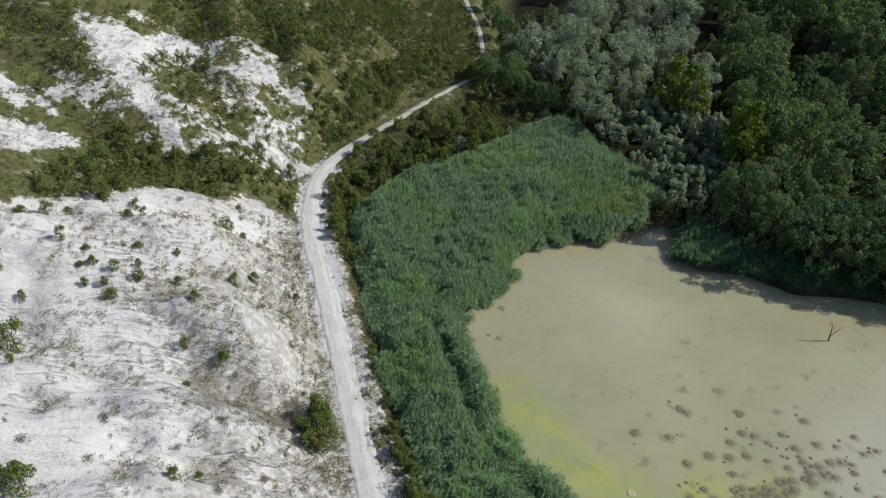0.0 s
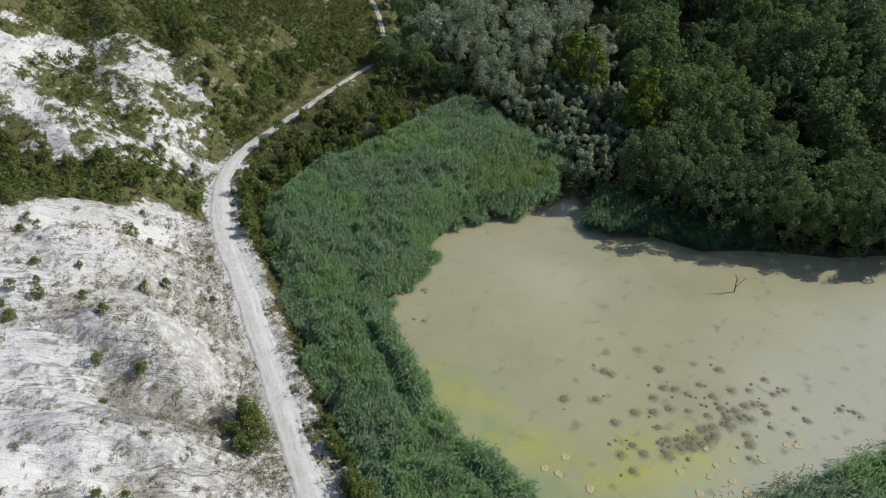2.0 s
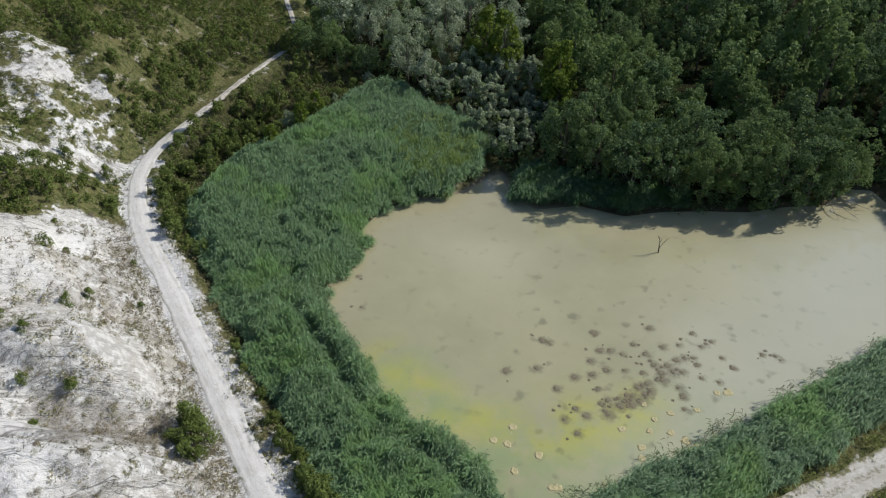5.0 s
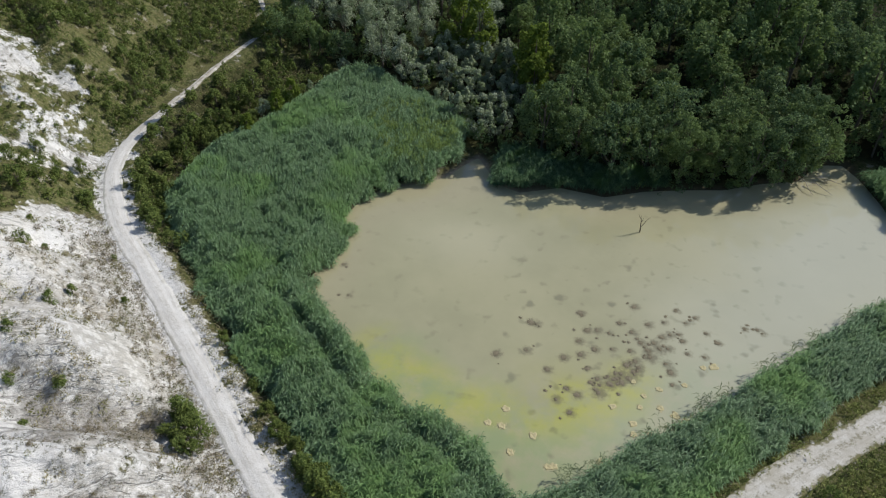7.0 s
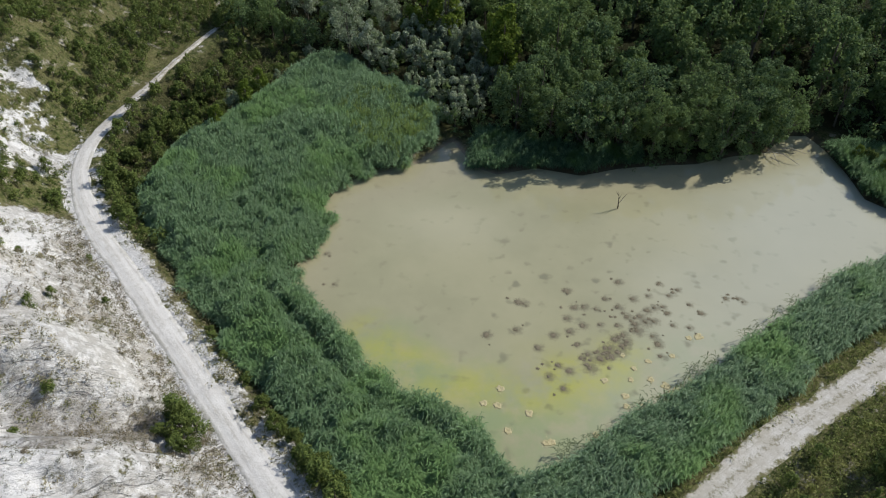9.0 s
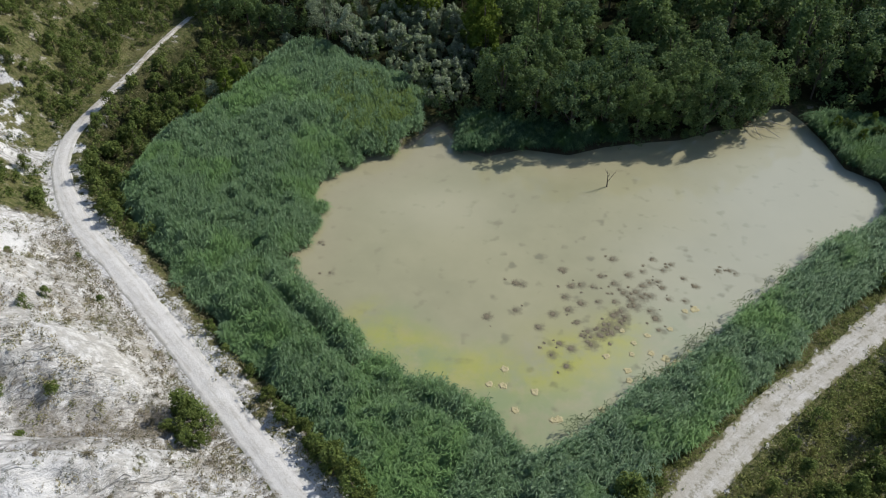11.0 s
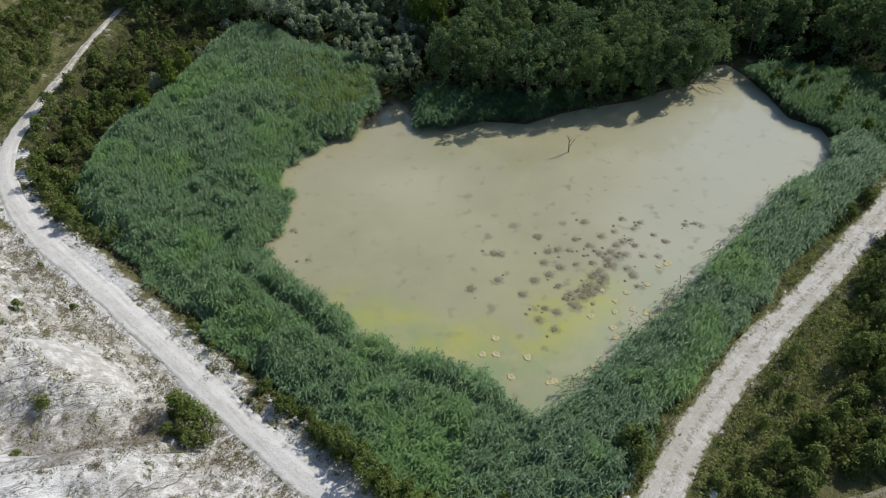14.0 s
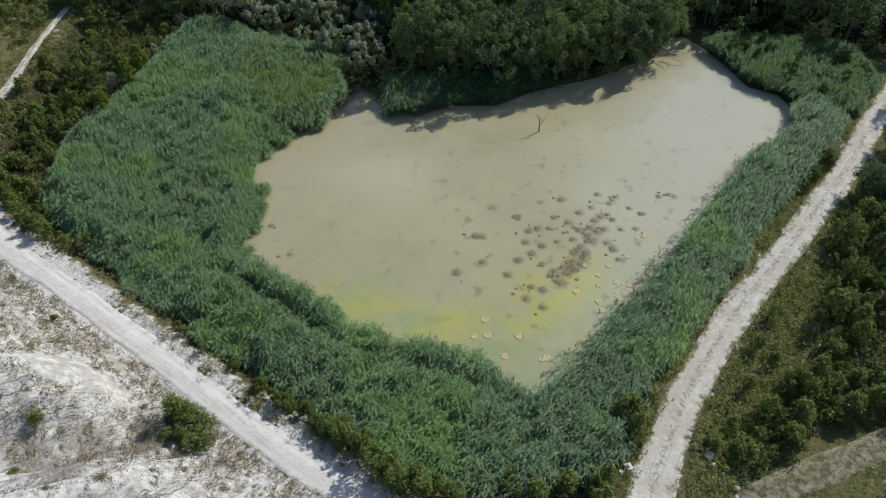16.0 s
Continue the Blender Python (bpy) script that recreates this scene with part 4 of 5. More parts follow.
willows = [plant("willow_tree", gen, t, w, 60, 4300, 0.25, WILLOW, willow_label, "tree", "willows", 0.16, 0.0, 0.45, puff=0.06, peak=0.3, lobes=k, flat=0.6) for t, w, k in ((6.2, 5.0, 9), (5.4, 4.6, 8), (6.8, 5.4, 11))]
tall_willows = [plant("willow_tree", gen, t, w, 95, 6400, 0.29, WILLOW, "tall " + willow_label, "tree", "willows", 0.24, 0.05, 0.45, puff=0.052, lobes=k, flat=0.6) for t, w, k in ((10.5, 8.5, 12), (11.5, 9.5, 14))]
fresh = [plant("young_tree", gen, 5.5, 3.4, 30, 1800, 0.26, BRIGHT, "fresh yellow-green young broadleaf tree", "tree", "young trees", 0.09, 0.05, 0.6, peak=0.5, puff=0.1)]
pines = [plant("pine_shrub", gen, t, w, 26, 700, 0.25, PINE, "olive-green young pine shrub", "shrub", "pine shrubs", 0.06, 0.0, 0.3, 4, 0.11, 0.5) for t, w in ((1.7, 1.9), (2.2, 2.0), (1.3, 2.1), (2.7, 2.2))]
tufts = [plant("dry_shrub", gen, t, w, 9, 200, 0.17, SCRUB, "small dry grey-brown shrub on the chalk", "shrub", "dry shrubs", 0.03, 0.0, 0.3, 3, 0.2) for t, w in ((0.5, 0.9), (0.7, 1.0), (0.4, 1.2))]
scrubs = [leaf_cloud(gen, np.column_stack([gen.normal(size=(7, 2)) * 0.28, 0.12 + 0.15 * gen.random(7)]), 0.16 + 0.12 * gen.random(7), 42, 0.17, narrow=0.35) for _ in range(5)]
tuftlets = [leaf_cloud(gen, np.column_stack([gen.normal(size=(6, 2)) * 0.2, 0.05 + 0.08 * gen.random(6)]), 0.12 + 0.1 * gen.random(6), 56, 0.13, narrow=0.32, rise=0.7) for _ in range(6)]
bushlets = []
for _ in range(6):
    up = np.sort(gen.random(16)) * (1.0 + 0.6 * gen.random())
    bushlets.append(leaf_cloud(gen, np.column_stack([gen.normal(size=(16, 2)) * (0.36 * (1.15 - up / up.max()))[:, None] + 0.03, 0.12 + up]), (0.26 - 0.13 * up / up.max()) * (0.8 + 0.5 * gen.random(16)), 150, 0.24, narrow=0.36, flat=0.7))

SHORE_TREES = [(-8, 86.8), (-3, 84.6), (2, 83), (6.6, 84), (11.2, 84.2), (15.8, 85.4), (20.6, 85.8), (24.6, 88), (28.2, 91.2), (0, 89.5), (9, 90), (17, 91.5), (25.5, 94), (-5, 91), (4.5, 88)]
stamp(oaks_near, SHORE_TREES, gen, 0.78, 0.98)
WOOD = [(-10, 99), (-6, 95), (8, 96), (18, 98), (27, 100), (33, 99), (42, 95.5), (52, 92.5), (60, 87), (68, 84), (82, 96), (66, 122), (34, 160), (12, 205), (-30, 222), (-62, 215), (-72, 160), (-45, 162), (-26, 142), (-18, 120)]
stamp(oaks, scatter(gen, WOOD, 5.4, off_roads), gen, 0.7, 1.25)
pieces = mass(bushlets, scatter(gen, WOODLAND, 3.0, lambda x, y: off_roads(x, y) & (y < 150) & (x > -70)), gen, 1.4, 3.0)
SHORE = smooth_line([(-3, 80.6), (2, 79.4), (7, 81.8), (12.3, 83.4), (17.4, 84.8), (22.5, 87.8), (27.5, 90), (31, 95.5), (34.5, 97)], 0.8)
pieces += mass(bushlets, [(x + 0.5 * gen.normal(), y + 0.3 + 0.5 * gen.normal()) for x, y in SHORE], gen, 0.8, 1.7)
tagged(new("undergrowth", mesh_of("undergrowth", *joined(pieces), OAK)), "dark green undergrowth beneath the trees", "undergrowth", kind="stuff")
LOW_WILLOWS = [(-37, 100.5), (-30, 109), (-19, 113), (-12, 101), (-12.5, 90.4), (-17, 86), (-25, 93.5), (-31, 99)]
stamp(willows, scatter(gen, LOW_WILLOWS, 3.0), gen, 0.7, 1.2)
HIGH_WILLOWS = [(-60, 124), (-60, 143), (-49, 156), (-30, 138), (-22, 118), (-32, 111), (-40, 104), (-52, 108)]
stamp(tall_willows, scatter(gen, HIGH_WILLOWS, 6.2, off_roads), gen, 0.7, 1.15)
stamp(oaks, [(-58, 106), (-57, 111), (-60, 116), (-63, 120.5), (-68, 126.5), (-74, 133), (-80, 140), (-50, 105), (-53, 107), (-46, 105)], gen, 0.6, 0.8)
stamp(fresh, [(-14, 104, 1.7), (-11.5, 98.5, 1.6), (-12, 101.5, 1.9), (-23, 110.5, 1.9), (-26.5, 112, 1.9), (-29, 110, 1.5), (-9.5, 94, 1.2), (-50, 78), (-48, 84), (-47.5, 88)], gen, 0.9, 1.2)
NORTH_SCRUB = [(-64, 68), (-66, 80), (-65, 90), (-64, 99), (-64, 106), (-66, 113), (-76, 128), (-90, 143), (-110, 140), (-132, 95), (-128, 62), (-112, 67), (-96, 67), (-88, 70), (-84, 77), (-74, 75)]
PATCHY = lambda x, y: off_roads(x, y) & (fbm(x / 5, y / 5, 87, 3) > -0.14)
spots = scatter(gen, NORTH_SCRUB, 1.05, PATCHY)
near = [s for s in spots if s[0] > -84 and s[1] < 108]
gen.shuffle(near)
stamp(pines, near[:90], gen, 0.7, 1.35)
rest = near[90:] + [s for s in spots if not (s[0] > -84 and s[1] < 108)]
pieces = mass(bushlets, rest, gen, 0.6, 1.75)
cover = mass(scrubs, scatter(gen, NORTH_SCRUB, 1.05, off_roads) + scatter(gen, SHELF, 1.1, lambda x, y: np.min([to_area(x, y, a) for a in WHITES[1:]], 0) > 0.2) + scatter(gen, FACE, 1.2, lambda x, y: np.min([to_area(x, y, a) for a in WHITES[1:]], 0) > 0.2), gen, 0.7, 1.6)
tagged(new("slope_grass", mesh_of("slope_grass", *joined(cover), TAN)), "rough olive and tan grass between the pines of the slope", "grass", kind="stuff")
tagged(new("pine_scrub", mesh_of("pine_scrub", *joined(pieces), PINE)), "olive-green pine scrub covering the far slope", "scrub", kind="stuff")
stamp(pines, scatter(gen, SCRUB_BAND, 2.8, off_roads), gen, 0.9, 1.5)
on_green = lambda x, y: np.min([to_area(x, y, a) for a in WHITES[1:]], 0) > 0.3
pieces = mass(bushlets, scatter(gen, SHELF, 1.5, on_green) + scatter(gen, HOLLOW, 1.8, on_green) + scatter(gen, SCRUB_BAND, 1.1, off_roads), gen, 0.5, 1.6)
pieces += mass(bushlets, scatter(gen, FACE, 1.05, lambda x, y: np.min([to_area(x, y, a) for a in WHITES[1:]], 0) > 0.4), gen, 0.25, 0.9)
tagged(new("hill_scrub", mesh_of("hill_scrub", *joined(pieces), PINE)), "green scrub on the ledges of the chalk face", "scrub", kind="stuff")
stamp(pines, scatter(gen, BY_ROAD, 3.3, off_roads), gen, 1.0, 2.0)
stamp(willows, [(-50, 83.5, 0.55), (-57.5, 93, 0.4), (-46.8, 93, 0.4), (-44.5, 101.5, 0.55)], gen, 0.9, 1.1, label="small silvery willow bush")
stamp(pines, [(-61.9, 105.6, 1.6), (-60.6, 106.8, 1.9), (-62.9, 106.2, 1.3), (-61.2, 108.4, 1.7), (-60, 104.2, 1.6), (-60.4, 110.6, 1.8), (-62.4, 108, 1.2)], gen, 0.9, 1.1)
BEND = [(-59, 63), (-55, 65.5), (-50.5, 59.5), (-46.5, 55), (-45, 52.5), (-47.5, 52), (-53, 56.2)]
stamp(pines, scatter(gen, BEND, 2.3, off_roads), gen, 0.9, 1.5)
cover = mass(scrubs, scatter(gen, BY_ROAD, 1.0, off_roads) + scatter(gen, BEND, 1.0, off_roads), gen, 0.9, 1.8)
tagged(new("bank_grass", mesh_of("bank_grass", *joined(cover), TAN)), "olive and tan growth on the bank of the track", "grass", kind="stuff")
pieces = mass(bushlets, scatter(gen, BEND, 1.2, off_roads) + scatter(gen, BY_ROAD, 1.7, off_roads), gen, 0.7, 1.8)
tagged(new("roadside_scrub", mesh_of("roadside_scrub", *joined(pieces), PINE)), "mixed olive-green scrub between chalk track and reeds", "scrub", kind="stuff")
# bushes dotted over the chalk
BUSH = [(-62.4, 23.8), (-63.2, 26.4), (-60.6, 27.3), (-60.5, 34.3), (-56.5, 32.7), (-57.4, 31.5), (-58.1, 19), (-55.9, 17.9), (-54.4, 25), (-56.4, 24.1), (-53.1, 23.4), (-52.6, 24.4), (-51.4, 22.5), (-50.3, 23.7),
        (-48.8, 23.2), (-50.8, 25.3), (-50.4, 27.4), (-49.2, 26.4), (-47.1, 28.9), (-53.9, 29.7), (-50.7, 31.8), (-51.7, 40.6), (-45.7, 34.1), (-45.5, 36.4), (-43.6, 40), (-39.3, 22.5), (-46.4, 13.1), (-53, 17.9),
        (-41.9, 24.9), (-43.2, 27.8), (-58.8, 46.1), (-30.5, 14.9), (-29.8, 16.3), (-50.7, 47.3)]
stamp(pines, BUSH, gen, 0.45, 0.75, label="small green pine bush alone on the white chalk")
stamp(pines, [(-62.8, 32.4, 1.2), (-53.1, 39.8, 1.0), (-39, 26.6, 0.9), (-49.3, 14.7, 1.5), (-30.7, 29.4, 1.5), (-28.8, 28.8, 1.5), (-29.2, 26.6, 1.2), (-31, 27.4, 1.0), (-36.9, 7.8, 1.6), (-38.2, 6.9, 1.2)], gen, 0.85, 1.1)
NEAR_CHALK = WHITES[0]
DELL = [(-39.5, 26), (-37, 28), (-31.5, 31), (-28.5, 28), (-29.5, 25), (-32.5, 22.8), (-37, 23)]
thick = lambda x, y: (fbm(x / 6, y / 6, 77, 4) + 0.16 * step(9, 2.5, lie(x, y)[1]) + 0.1 * gen.random(x.shape) > 0.13) & off_roads(x, y) & (x > -72) & (y > 2)
stamp(tufts, scatter(gen, NEAR_CHALK, 2.2, thick), gen, 0.5, 1.2)
foot_at = lambda x, y: 0.22 * step(10, 2.5, lie(x, y)[1])
bare = lambda x, y: (lie(x, y)[1] > 1.9) & (x > -72) & (y > 2) & (np.hypot((x + 38) / 4.5, (y - 31.5) / 1.8) > 1) & (np.hypot((x + 42) / 7, (y - 11) / 4) > 1) & (np.hypot((x + 60) / 2.5, (y - 41) / 6) > 1)
dryness = lambda x, y: np.max([np.exp(-(((x - u) ** 2 + (y - v) ** 2) / r**2)) for u, v, r in DRY], 0)
pieces = mass(tuftlets, scatter(gen, NEAR_CHALK, 0.8, lambda x, y: (0.9 * fbm(x / 5, y / 5, 78, 4) + 0.6 * foot_at(x, y) + 0.30 * dryness(x, y) + 0.2 * gen.random(x.shape) > 0.33) & bare(x, y)), gen, 0.5, 1.7)
pieces += mass(tuftlets, scatter(gen, DELL, 0.8), gen, 0.6, 1.6)
pieces += mass(tuftlets, scatter(gen, NEAR_CHALK, 0.55, lambda x, y: (lie(x, y)[1] > 1.6) & (lie(x, y)[1] < 2.2 + 2.6 * gen.random(x.shape)) & (fbm(x / 4, y / 4, 80, 3) > -0.12)), gen, 0.7, 1.7)
for line in GULLIES:
    pieces += mass(tuftlets, [(x + 0.5 * gen.normal(), y + 0.5 * gen.normal()) for x, y in smooth_line(line, 0.7)], gen, 0.4, 1.1)
for area in WHITES[1:]:
    pieces += mass(tuftlets, scatter(gen, area, 1.2, lambda x, y: fbm(x / 4, y / 4, 79, 3) > 0.0), gen, 0.6, 1.6)
tagged(new("dry_tufts", mesh_of("dry_tufts", *joined(pieces), SCRUB)), "grey-brown dry tufts scattered over the chalk", "tufts", kind="stuff")
pieces = mass(tuftlets, scatter(gen, NEAR_CHALK, 0.85, lambda x, y: (fbm(x / 3.2, y / 3.2, 93, 4) + 0.16 * step(11, 2.5, lie(x, y)[1]) + 0.25 * np.exp(-(((x + 47) / 7) ** 2) - ((y - 34) / 8) ** 2) + 0.12 * gen.random(x.shape) > 0.28) & bare(x, y)), gen, 0.7, 2.1)
tagged(new("olive_tufts", mesh_of("olive_tufts", *joined(pieces), TAN)), "patches of tan and olive grass on the chalk", "tufts", kind="stuff")
HERB = leaf_material("grey_herb", (0.06, 0.068, 0.04), (0.18, 0.18, 0.11), (0.12, 0.125, 0.055), 0.2, 0.8, 0.4)
herbs = lambda x, y: (0.8 * fbm(x / 3.5, y / 3.5, 97, 4) + 0.16 * dryness(x, y) + 0.35 * gen.random(x.shape) > 0.30) & bare(x, y)
pieces = mass(tuftlets, scatter(gen, NEAR_CHALK, 0.6, herbs), gen, 0.3, 0.95) + mass(scrubs, scatter(gen, NEAR_CHALK, 1.6, herbs), gen, 0.5, 1.0)
for area in WHITES[1:]:
    pieces += mass(tuftlets, scatter(gen, area, 0.8, lambda x, y: fbm(x / 3, y / 3, 98, 3) + 0.3 * gen.random(x.shape) > 0.12), gen, 0.4, 1.1)
tagged(new("chalk_herbs", mesh_of("chalk_herbs", *joined(pieces), HERB)), "small grey-green herbs sprinkled over bare chalk", "herbs", kind="stuff")
VERGE = [(-14.5, 20.8), (-22.5, 27.5), (-30, 34.8), (-38, 42.5), (-46, 50), (-52, 54.5), (-50, 56.2), (-42.5, 49.5), (-34, 42), (-27.2, 36.5), (-19.5, 30), (-13, 24.5)]
pieces = mass(scrubs, scatter(gen, VERGE, 0.6, lambda x, y: (lie(x, y)[1] < -1.7) & (fbm(x / 3, y / 3, 91, 3) > -0.12)), gen, 0.6, 1.7)
tagged(new("verge_tufts", mesh_of("verge_tufts", *joined(pieces), TAN)), "tan dry grass and weeds along the track", "tufts", kind="stuff")
# bushes along the tracks and south of the reeds
stamp(pines, [(6.9, 28, 1.6), (5.6, 25.8, 1.6), (0.5, 22, 1.2), (-2.2, 21.6, 1.3), (-5.5, 21.4, 1.3), (-8.6, 21.8, 1.2), (-11, 22, 1.1), (-13.1, 22.8, 1.3), (-14.9, 24.8, 1.3), (-17.3, 27.3, 1.5), (-18.9, 28.3, 1.2), (4, 22.8, 1.0),
              (3, 20.5, 1.3), (-3.5, 18.7, 1.2), (7.3, 26.4, 1.3)], gen, 0.9, 1.15)
stamp(pines + tufts, [(-21.8, 30.9), (-23.4, 32), (-24.9, 33.3), (-26.4, 34.4), (-28, 35.3), (-30.4, 37.4), (-32.6, 39.6)], gen, 0.6, 1.0)
bushy = [plant("olive_bush", gen, t, w, 60, 2600, 0.22, PINE, "rounded olive-green bush beside the track", "bush", "olive bushes", 0.07, 0.0, 0.36, 5, 0.07, 0.25, 8, 0.7) for t, w in ((2.4, 2.9), (2.9, 2.6), (2.1, 3.1))]
stamp(bushy, [(-17.6, 27.6, 1.15), (-15.7, 26.2, 1.1), (-13.6, 23.6, 1.05), (-11.9, 22.9, 0.95), (-10, 22.4, 0.9), (-6.6, 22.9, 1.0), (-3.9, 22.5, 1.05), (-1.0, 22.3, 0.9), (2.6, 22.4, 0.95), (7, 28.2, 1.1), (8.6, 29.8, 0.9), (5.6, 26.6, 1.05)], gen, 0.9, 1.1)
stamp(bushy, [(-27.3, 35.4, 0.6), (-24.6, 32.8, 0.7), (-22.6, 31, 0.75), (-20.4, 30, 0.8), (-33.4, 40.6, 0.5), (-37.8, 45, 0.5), (-19.5, 28.6, 0.6), (-29.4, 27.9, 1.05), (-30.6, 29.4, 0.95), (-28.2, 26.6, 0.8)], gen, 0.85, 1.1, label="brown-green bush on the verge of the chalk track")
stamp(bushy, [(-57.6, 74.6, 1.1), (-56.6, 77.6, 1.2), (-58, 71.6, 1.0), (-57.9, 68.6, 0.9), (-56.8, 84.6, 1.1), (-51.5, 81, 1.15), (-54.6, 79.6, 1.25), (-54, 86, 1.1), (-56.8, 61.4, 0.9), (-51.6, 55.4, 0.9), (-57, 90.5, 1.1), (-52, 91.5, 1.2), (-54.2, 74.6, 1.0)], gen, 0.9, 1.1, label="dense olive-green bush between track and reeds")
stamp(bushy, [(37.3, 58.4, 0.9), (35.2, 56.6, 0.8), (40.2, 60.8, 0.9), (31.8, 62, 0.6), (46.4, 88, 1.3), (50.6, 88.6, 1.4), (52.2, 82.4, 1.2), (54, 79.4, 1.1), (46, 83.3, 1.1), (43.4, 86.4, 1.0), (49, 79.4, 1.0), (40, 87.4, 0.9)], gen, 0.85, 1.1, label="olive-green bush among the reeds")
EAST_WOOD = [(35, 49), (40.5, 53.5), (48, 61.5), (62, 75), (75, 80), (75, 40), (35.3, 25.8), (29.7, 27.6), (22.4, 25.6), (16.5, 22.8), (14.6, 23.4), (18.5, 27.6), (26, 32.2), (29.5, 38)]
stamp(pines, scatter(gen, EAST_WOOD, 2.3, lambda x, y: off_roads(x, y) & (x < 46)), gen, 1.2, 1.8)
pieces = mass(bushlets, scatter(gen, EAST_WOOD, 1.0, lambda x, y: off_roads(x, y) & (x < 52)), gen, 0.8, 1.9)
tagged(new("east_scrub", mesh_of("east_scrub", *joined(pieces), PINE)), "dense olive-green scrub east of the gravel track", "scrub", kind="stuff")
stamp(bushy, scatter(gen, EAST_WOOD, 3.6, lambda x, y: off_roads(x, y) & (x < 44)), gen, 0.7, 1.15, label="olive-green bush in the scrub east of the track")
stamp(pines, [(20.9, 34.5), (18.5, 30.4), (23.8, 37.7), (13.5, 25.1), (15.6, 26.6), (22, 33)], gen, 0.7, 1.1)
stamp(oaks_near, [(42, 55), (50, 63), (47, 56), (57, 72), (60, 66)], gen, 0.45, 0.6)
SOUTH = [(10, 10), (20, 17), (30, 21.5), (60, 30), (60, -10), (20, -10)]
stamp(pines, scatter(gen, SOUTH, 4.0, lambda x, y: lie(x, y)[4] > 2.2), gen, 0.8, 1.4)
LAWN = [(9.5, 19), (11.5, 24), (15.5, 30), (22.5, 37.5), (32, 48), (40, 55), (35.5, 49), (30, 38), (26, 31.5), (18.5, 27), (14, 21)]
BELT = [(4, 20), (10, 30.5), (20, 41.5), (33, 54.5), (47, 69.5), (50, 68), (36, 53.5), (24, 42), (13, 29.5), (7, 20)]
pieces = mass(scrubs, scatter(gen, BELT, 0.5, lambda x, y: lie(x, y)[3] > 1.5 + 0.6 * gen.random(x.shape)), gen, 0.5, 1.6)
pieces += mass(scrubs, scatter(gen, LAWN, 0.5, lambda x, y: lie(x, y)[3] > 1.5 + 0.8 * gen.random(x.shape)), gen, 0.7, 1.9)
pieces += mass(scrubs, [(x + 0.22 * gen.normal(), y + 0.22 * gen.normal()) for x, y in smooth_line(ROAD_E, 0.6) if 14 < y < 75 and gen.random() < 0.55], gen, 0.15, 0.45)
pieces += mass(scrubs, [(x + 0.6 * gen.normal(), y + 0.6 * gen.normal()) for x, y in smooth_line(TRACK, 0.25) if 12 < x < 45], gen, 0.3, 0.8)
tagged(new("grass_tufts", mesh_of("grass_tufts", *joined(pieces), REED_OLD)), "rough olive grass beside the gravel track", "grass", kind="stuff")
EAST_BUSH = [(38.5, 88), (41, 85), (44, 80), (46, 75), (50, 77), (53, 83), (49, 87), (45, 84), (43.5, 89)]
stamp(fresh, EAST_BUSH, gen, 0.4, 0.75, label="low green bush among the reeds of the bay")
remove(oaks_near + oaks + willows + tall_willows + fresh + pines + tufts + bushy)


# ---- weed clumps in the pond, and the dead tree ----
def clump(name, gen, wide, tall, material, label, group, rim):
    """A lobed mat of weed that just breaks the surface; rim: a raised edge round a sunken middle."""
    rings, sides = 6, 22
    ang = np.linspace(0, 2 * np.pi, sides, endpoint=False)
    lobes = 1 + 0.13 * np.sin(ang * gen.integers(2, 4) + gen.random() * 6) + 0.12 * np.sin(ang * gen.integers(4, 7) + gen.random() * 6) + (0.07 if rim else 0.17) * gen.normal(size=sides)
    verts = [(0, 0, tall * (0.35 if rim else 1.0))]
    for k in range(1, rings + 1):
        f = k / rings
        up = (1 - f * f) if not rim else (0.35 + 0.65 * math.sin(min(f * 1.25, 1.0) * 1.9)) * (1 if f < 0.9 else 0.0)
        for a, q in zip(ang, lobes):
            lift = tall * up * (0.7 + 0.6 * gen.random()) - (0.05 if k == rings else 0)
            verts.append((wide * f * q * math.cos(a), wide * f * q * math.sin(a), lift))
    quads = [(1 + k * sides + i, 1 + k * sides + (i + 1) % sides, 1 + (k + 1) * sides + (i + 1) % sides, 1 + (k + 1) * sides + i) for k in range(rings - 1) for i in range(sides)]
    bm = bmesh.new()
    vs = [bm.verts.new(v) for v in verts]
    for q in quads:
        bm.faces.new([vs[i] for i in q])
    for i in range(sides):
        bm.faces.new((vs[0], vs[1 + i], vs[1 + (i + 1) % sides]))
    bmesh.ops.recalc_face_normals(bm, faces=bm.faces)
    for _ in range(50 if rim else 130):                       # loose strands lying round the mat
        a, r, long = gen.random() * 6.283, wide * (0.55 + 0.42 * abs(gen.normal())), 0.03 + 0.06 * gen.random()
        c, d, lift = r * math.cos(a), r * math.sin(a), 0.005 + 0.02 * gen.random()
        u = gen.random() * 6.283
        p, q = math.cos(u) * long, math.sin(u) * long
        bm.faces.new([bm.verts.new(v) for v in ((c - p, d - q, 0.0), (c + q * 0.35, d - p * 0.35, lift), (c + p, d + q, lift * 0.6), (c - q * 0.35, d + p * 0.35, lift))])
    for f in bm.faces:
        f.smooth = True
    me = bpy.data.meshes.new(name)
    bm.to_mesh(me)
    bm.free()
    me.materials.append(material)
    return tagged(new(name, me), label, "water weed", group)


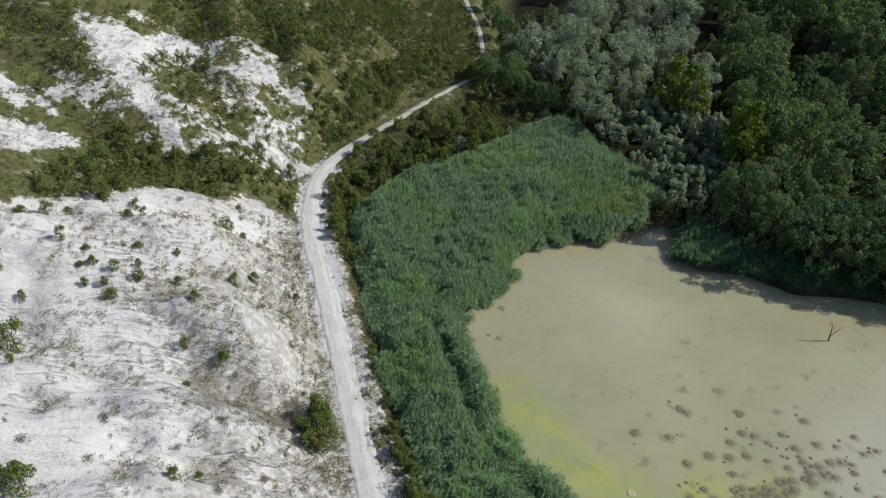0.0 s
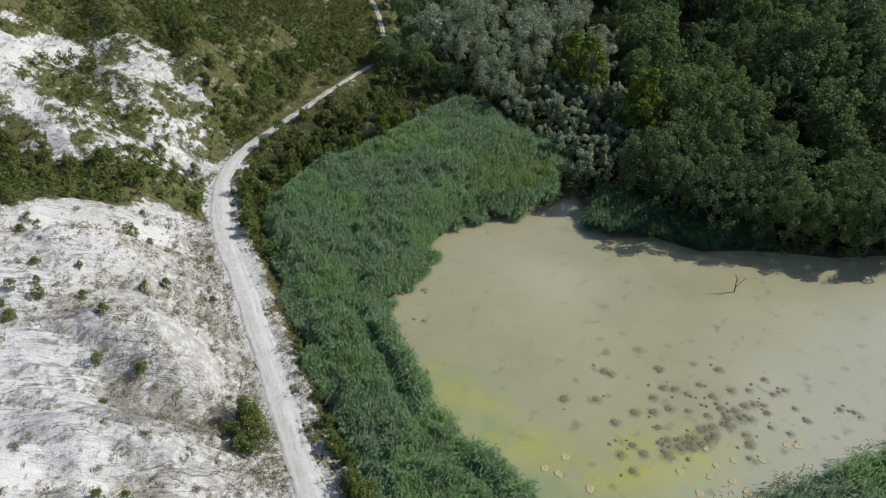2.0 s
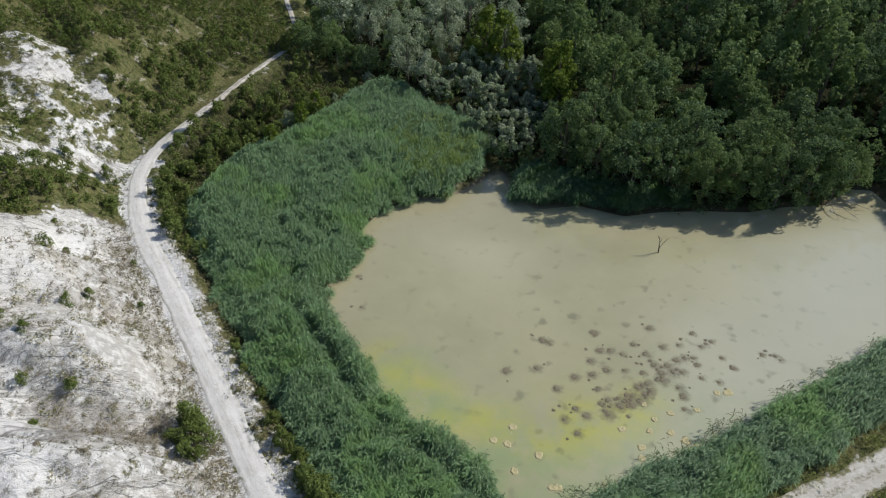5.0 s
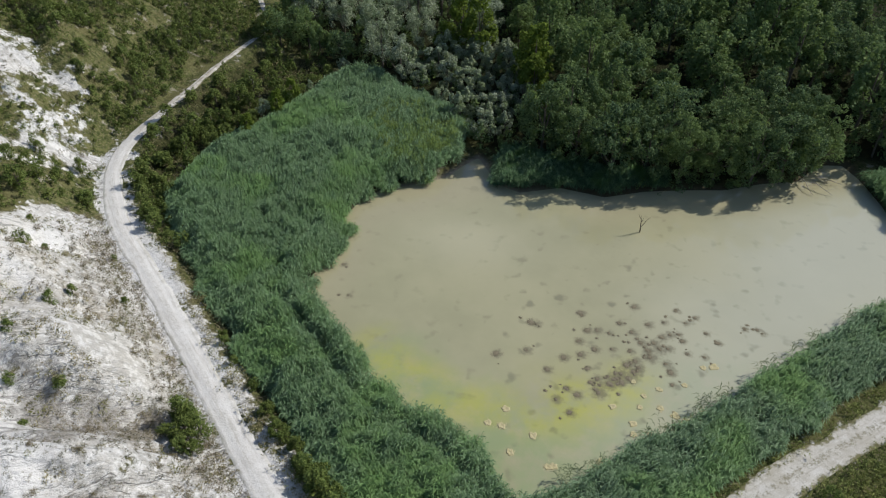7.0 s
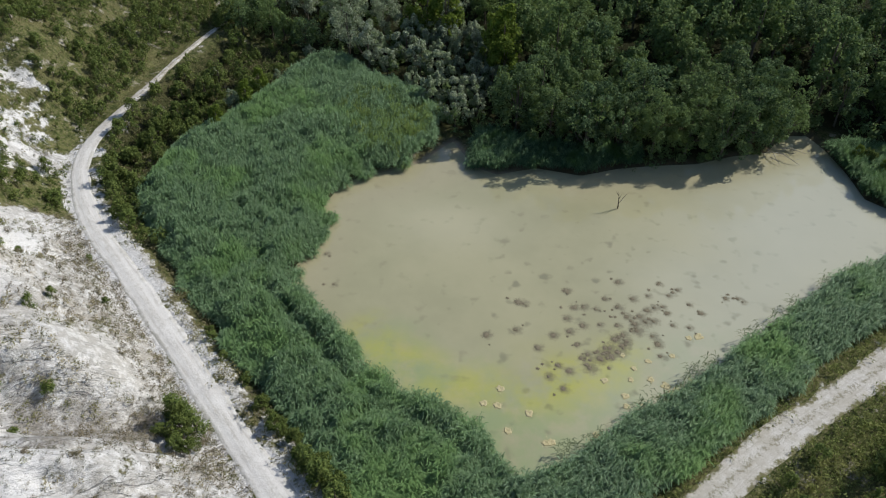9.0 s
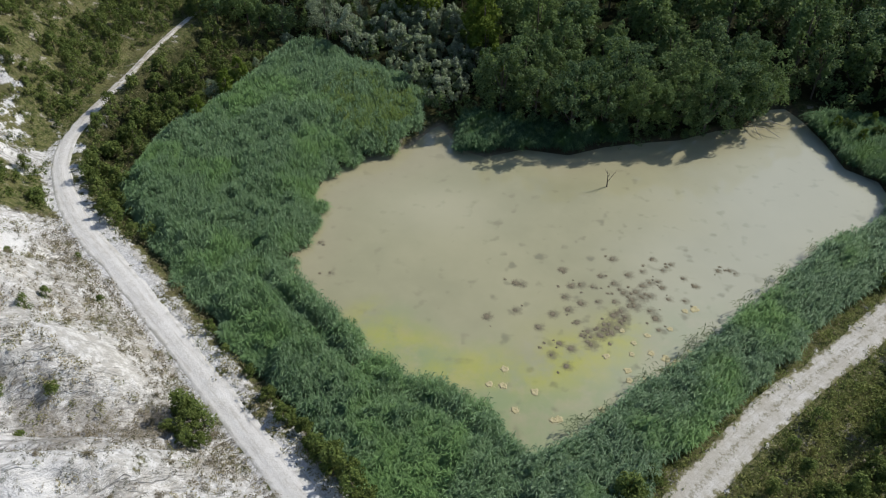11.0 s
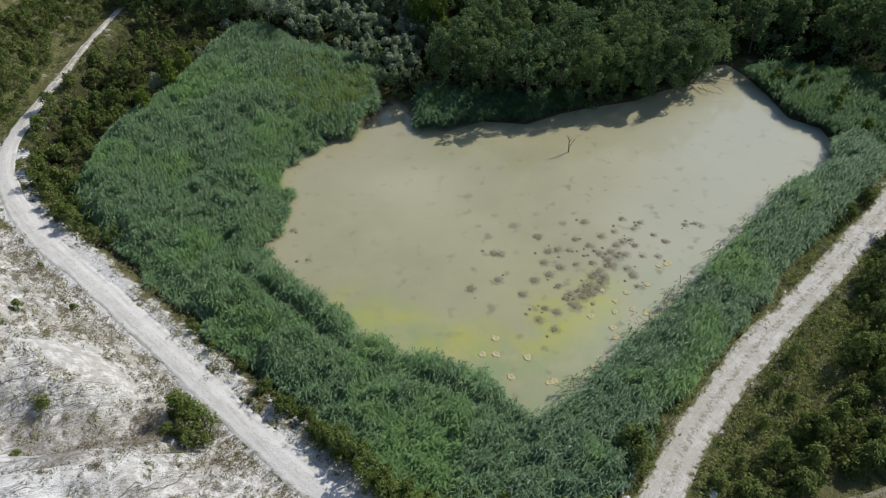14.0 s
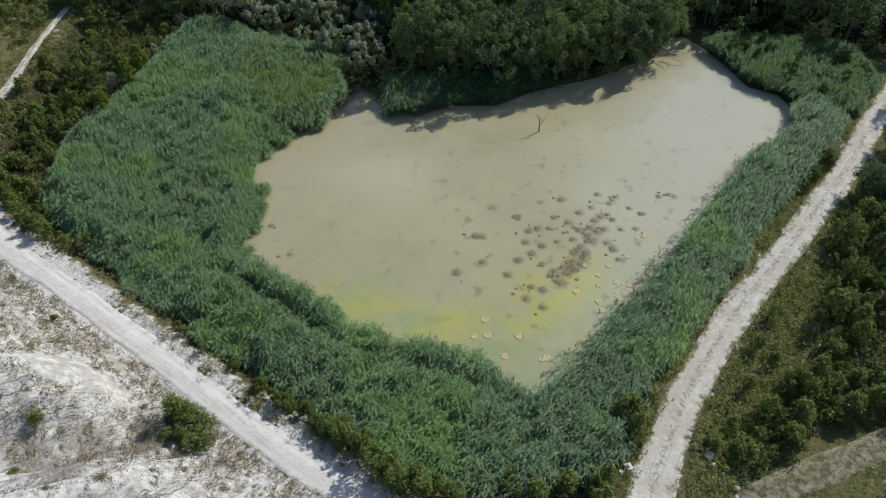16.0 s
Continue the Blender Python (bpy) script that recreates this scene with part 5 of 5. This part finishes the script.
gen = np.random.default_rng(55)
darks = [clump("weed_clump", gen, w, 0.03, WEED, "dark brown clump of weed breaking the pond surface", "weed clumps", False) for w in (0.26, 0.34, 0.23, 0.38, 0.30)]
pales = [clump("pale_weed_mat", gen, w, 0.045, WEED_PALE, "pale yellowish ring of weed floating near the bank", "pale weed mats", True) for w in (0.36, 0.45, 0.32)]
SMALL_AT = [(x + 0.75 * gen.normal(), y + 0.75 * gen.normal()) for x, y in DARK_AT + DARK_FAR for _ in range(1)]
for kinds, places, low, high in ((darks, DARK_AT, 0.6, 1.15), (darks, DARK_FAR, 0.5, 0.95), (darks, BIG_AT, 0.75, 1.15), (darks, SMALL_AT, 0.3, 0.62), (pales, PALE_AT, 0.85, 1.3)):
    for x, y in places:
        s = low + (high - low) * gen.random()
        copy = copy_thing(kinds[gen.integers(len(kinds))], pose(x, y, 0.0, 0, 0, gen.random() * 360))
        copy.scale = (s, s * (0.7 + 0.35 * gen.random()), 1)
remove(darks + pales)

snag = thing("dead_tree", "bare dark dead sapling standing in the water", "dead tree", at=(6.9, 71.8, 0))
part("trunk", mesh_of("trunk", *tube([(0, 0, -0.6), (-0.03, 0, 0.5), (-0.1, 0.02, 1.2), (-0.16, 0.02, 1.9), (-0.3, 0, 2.55)], [0.085, 0.075, 0.055, 0.035, 0.012], 8), DEAD, smooth=True), snag)
for pts in ([(-0.05, 0, 0.75), (0.25, 0.05, 1.35), (0.6, 0.1, 2.05), (0.85, 0.1, 2.45)], [(-0.13, 0.02, 1.5), (0.02, -0.05, 1.9), (0.06, -0.1, 2.3)], [(-0.18, 0, 2.0), (-0.45, 0.1, 2.3), (-0.55, 0.15, 2.6)], [(0.35, 0.06, 1.55), (0.4, -0.1, 1.9)]):
    part("branch", mesh_of("branch", *tube(pts, np.linspace(0.045, 0.01, len(pts)), 6), DEAD, smooth=True), snag)


def fallen(at, turn, label):
    """A bleached fallen bough: one stem with thin side branches."""
    bough = thing("fallen_bough", label, "dead branch", at=at)
    bough.rotation_euler = (0, 0, turn)
    stem = [(0, 0, 0.5), (1.2, 0.1, 0.75), (2.4, -0.1, 0.5), (3.6, 0.15, 0.1)]
    part("stem", mesh_of("stem", *tube(stem, (0.07, 0.055, 0.04, 0.015), 7), PALE_WOOD, smooth=True), bough)
    for k in range(7):
        f = 0.4 + 0.45 * k
        foot = np.array([f, 0.0, 0.68 - 0.1 * f])
        tip = foot + (0.5 + 0.4 * gen.random(), (1 if k % 2 else -1) * (0.5 + 0.5 * gen.random()), 0.35 * gen.normal())
        part("twig", mesh_of("twig", *tube([foot, (foot + tip) / 2 + (0, 0, 0.08), tip], (0.025, 0.018, 0.007), 5), PALE_WOOD, smooth=True), bough)


n = Nodes("bleached_wood")
PALE_WOOD = n.done(n.mix(n.grain(9.0, 4.0, stretch=(1, 1, 0.2)), (0.34, 0.31, 0.26), (0.50, 0.47, 0.41)), 0.85)
gen = np.random.default_rng(61)
for x, y, turn in ((28.3, 88.6, -0.6), (27.4, 89.2, -1.2), (29.3, 89.9, -0.1)):
    fallen((x, y, 0.05), turn, "bleached bough fallen from the bank into the water")


def boulder(gen, wide):
    """A broken block of chalk."""
    bm = bmesh.new()
    bmesh.ops.create_icosphere(bm, subdivisions=2, radius=wide)
    for v in bm.verts:
        v.co *= 0.75 + 0.5 * noise.noise(v.co * (1.4 / wide) + Vector((gen.random() * 0.1 + wide * 9, 0, 0)))
        v.co.z = max(v.co.z * 0.7, -0.3 * wide)
    me = bpy.data.meshes.new("chalk_boulder")
    bm.to_mesh(me)
    bm.free()
    me.materials.append(ROAD_WHITE)
    return tagged(new("chalk_boulder", me), "rough white chalk boulder beside the track", "boulder", "chalk boulders")


BOULDERS = [(5.6, 24.3), (5.9, 23.6), (5.2, 23.2), (6.1, 24.9), (13, 23.4), (13.6, 22.6), (13.1, 21.8), (14.2, 21.3), (12.6, 22.3), (14, 20.6), (12.9, 24.2)]
blocks = [boulder(gen, w) for w in (0.32, 0.24, 0.42)]
for x, y in BOULDERS:
    h = float(height(x, y)[0])
    copy = copy_thing(blocks[gen.integers(3)], pose(x, y, h + 0.05, 0, 0, gen.random() * 360))
    q = 0.6 + 0.8 * gen.random()
    copy.scale = (q, q, q)
remove(blocks)

# bare and dying stems standing in the shallows off the reed belt
FRINGE = [(2, 33.2), (8.4, 39.4), (12.4, 42.6), (18.8, 49.6), (25.8, 57), (29.8, 62), (34.6, 65.2), (35.2, 64.2), (30.4, 60.8), (26.4, 55.8), (19.3, 48.4), (13, 41.4), (9, 38), (2.5, 32)]
reed_bed("reed_stems", FRINGE, 3, 1.9, REED_GREY, "sparse dying grey-green reed stems in the shallows", 106, wet=True)
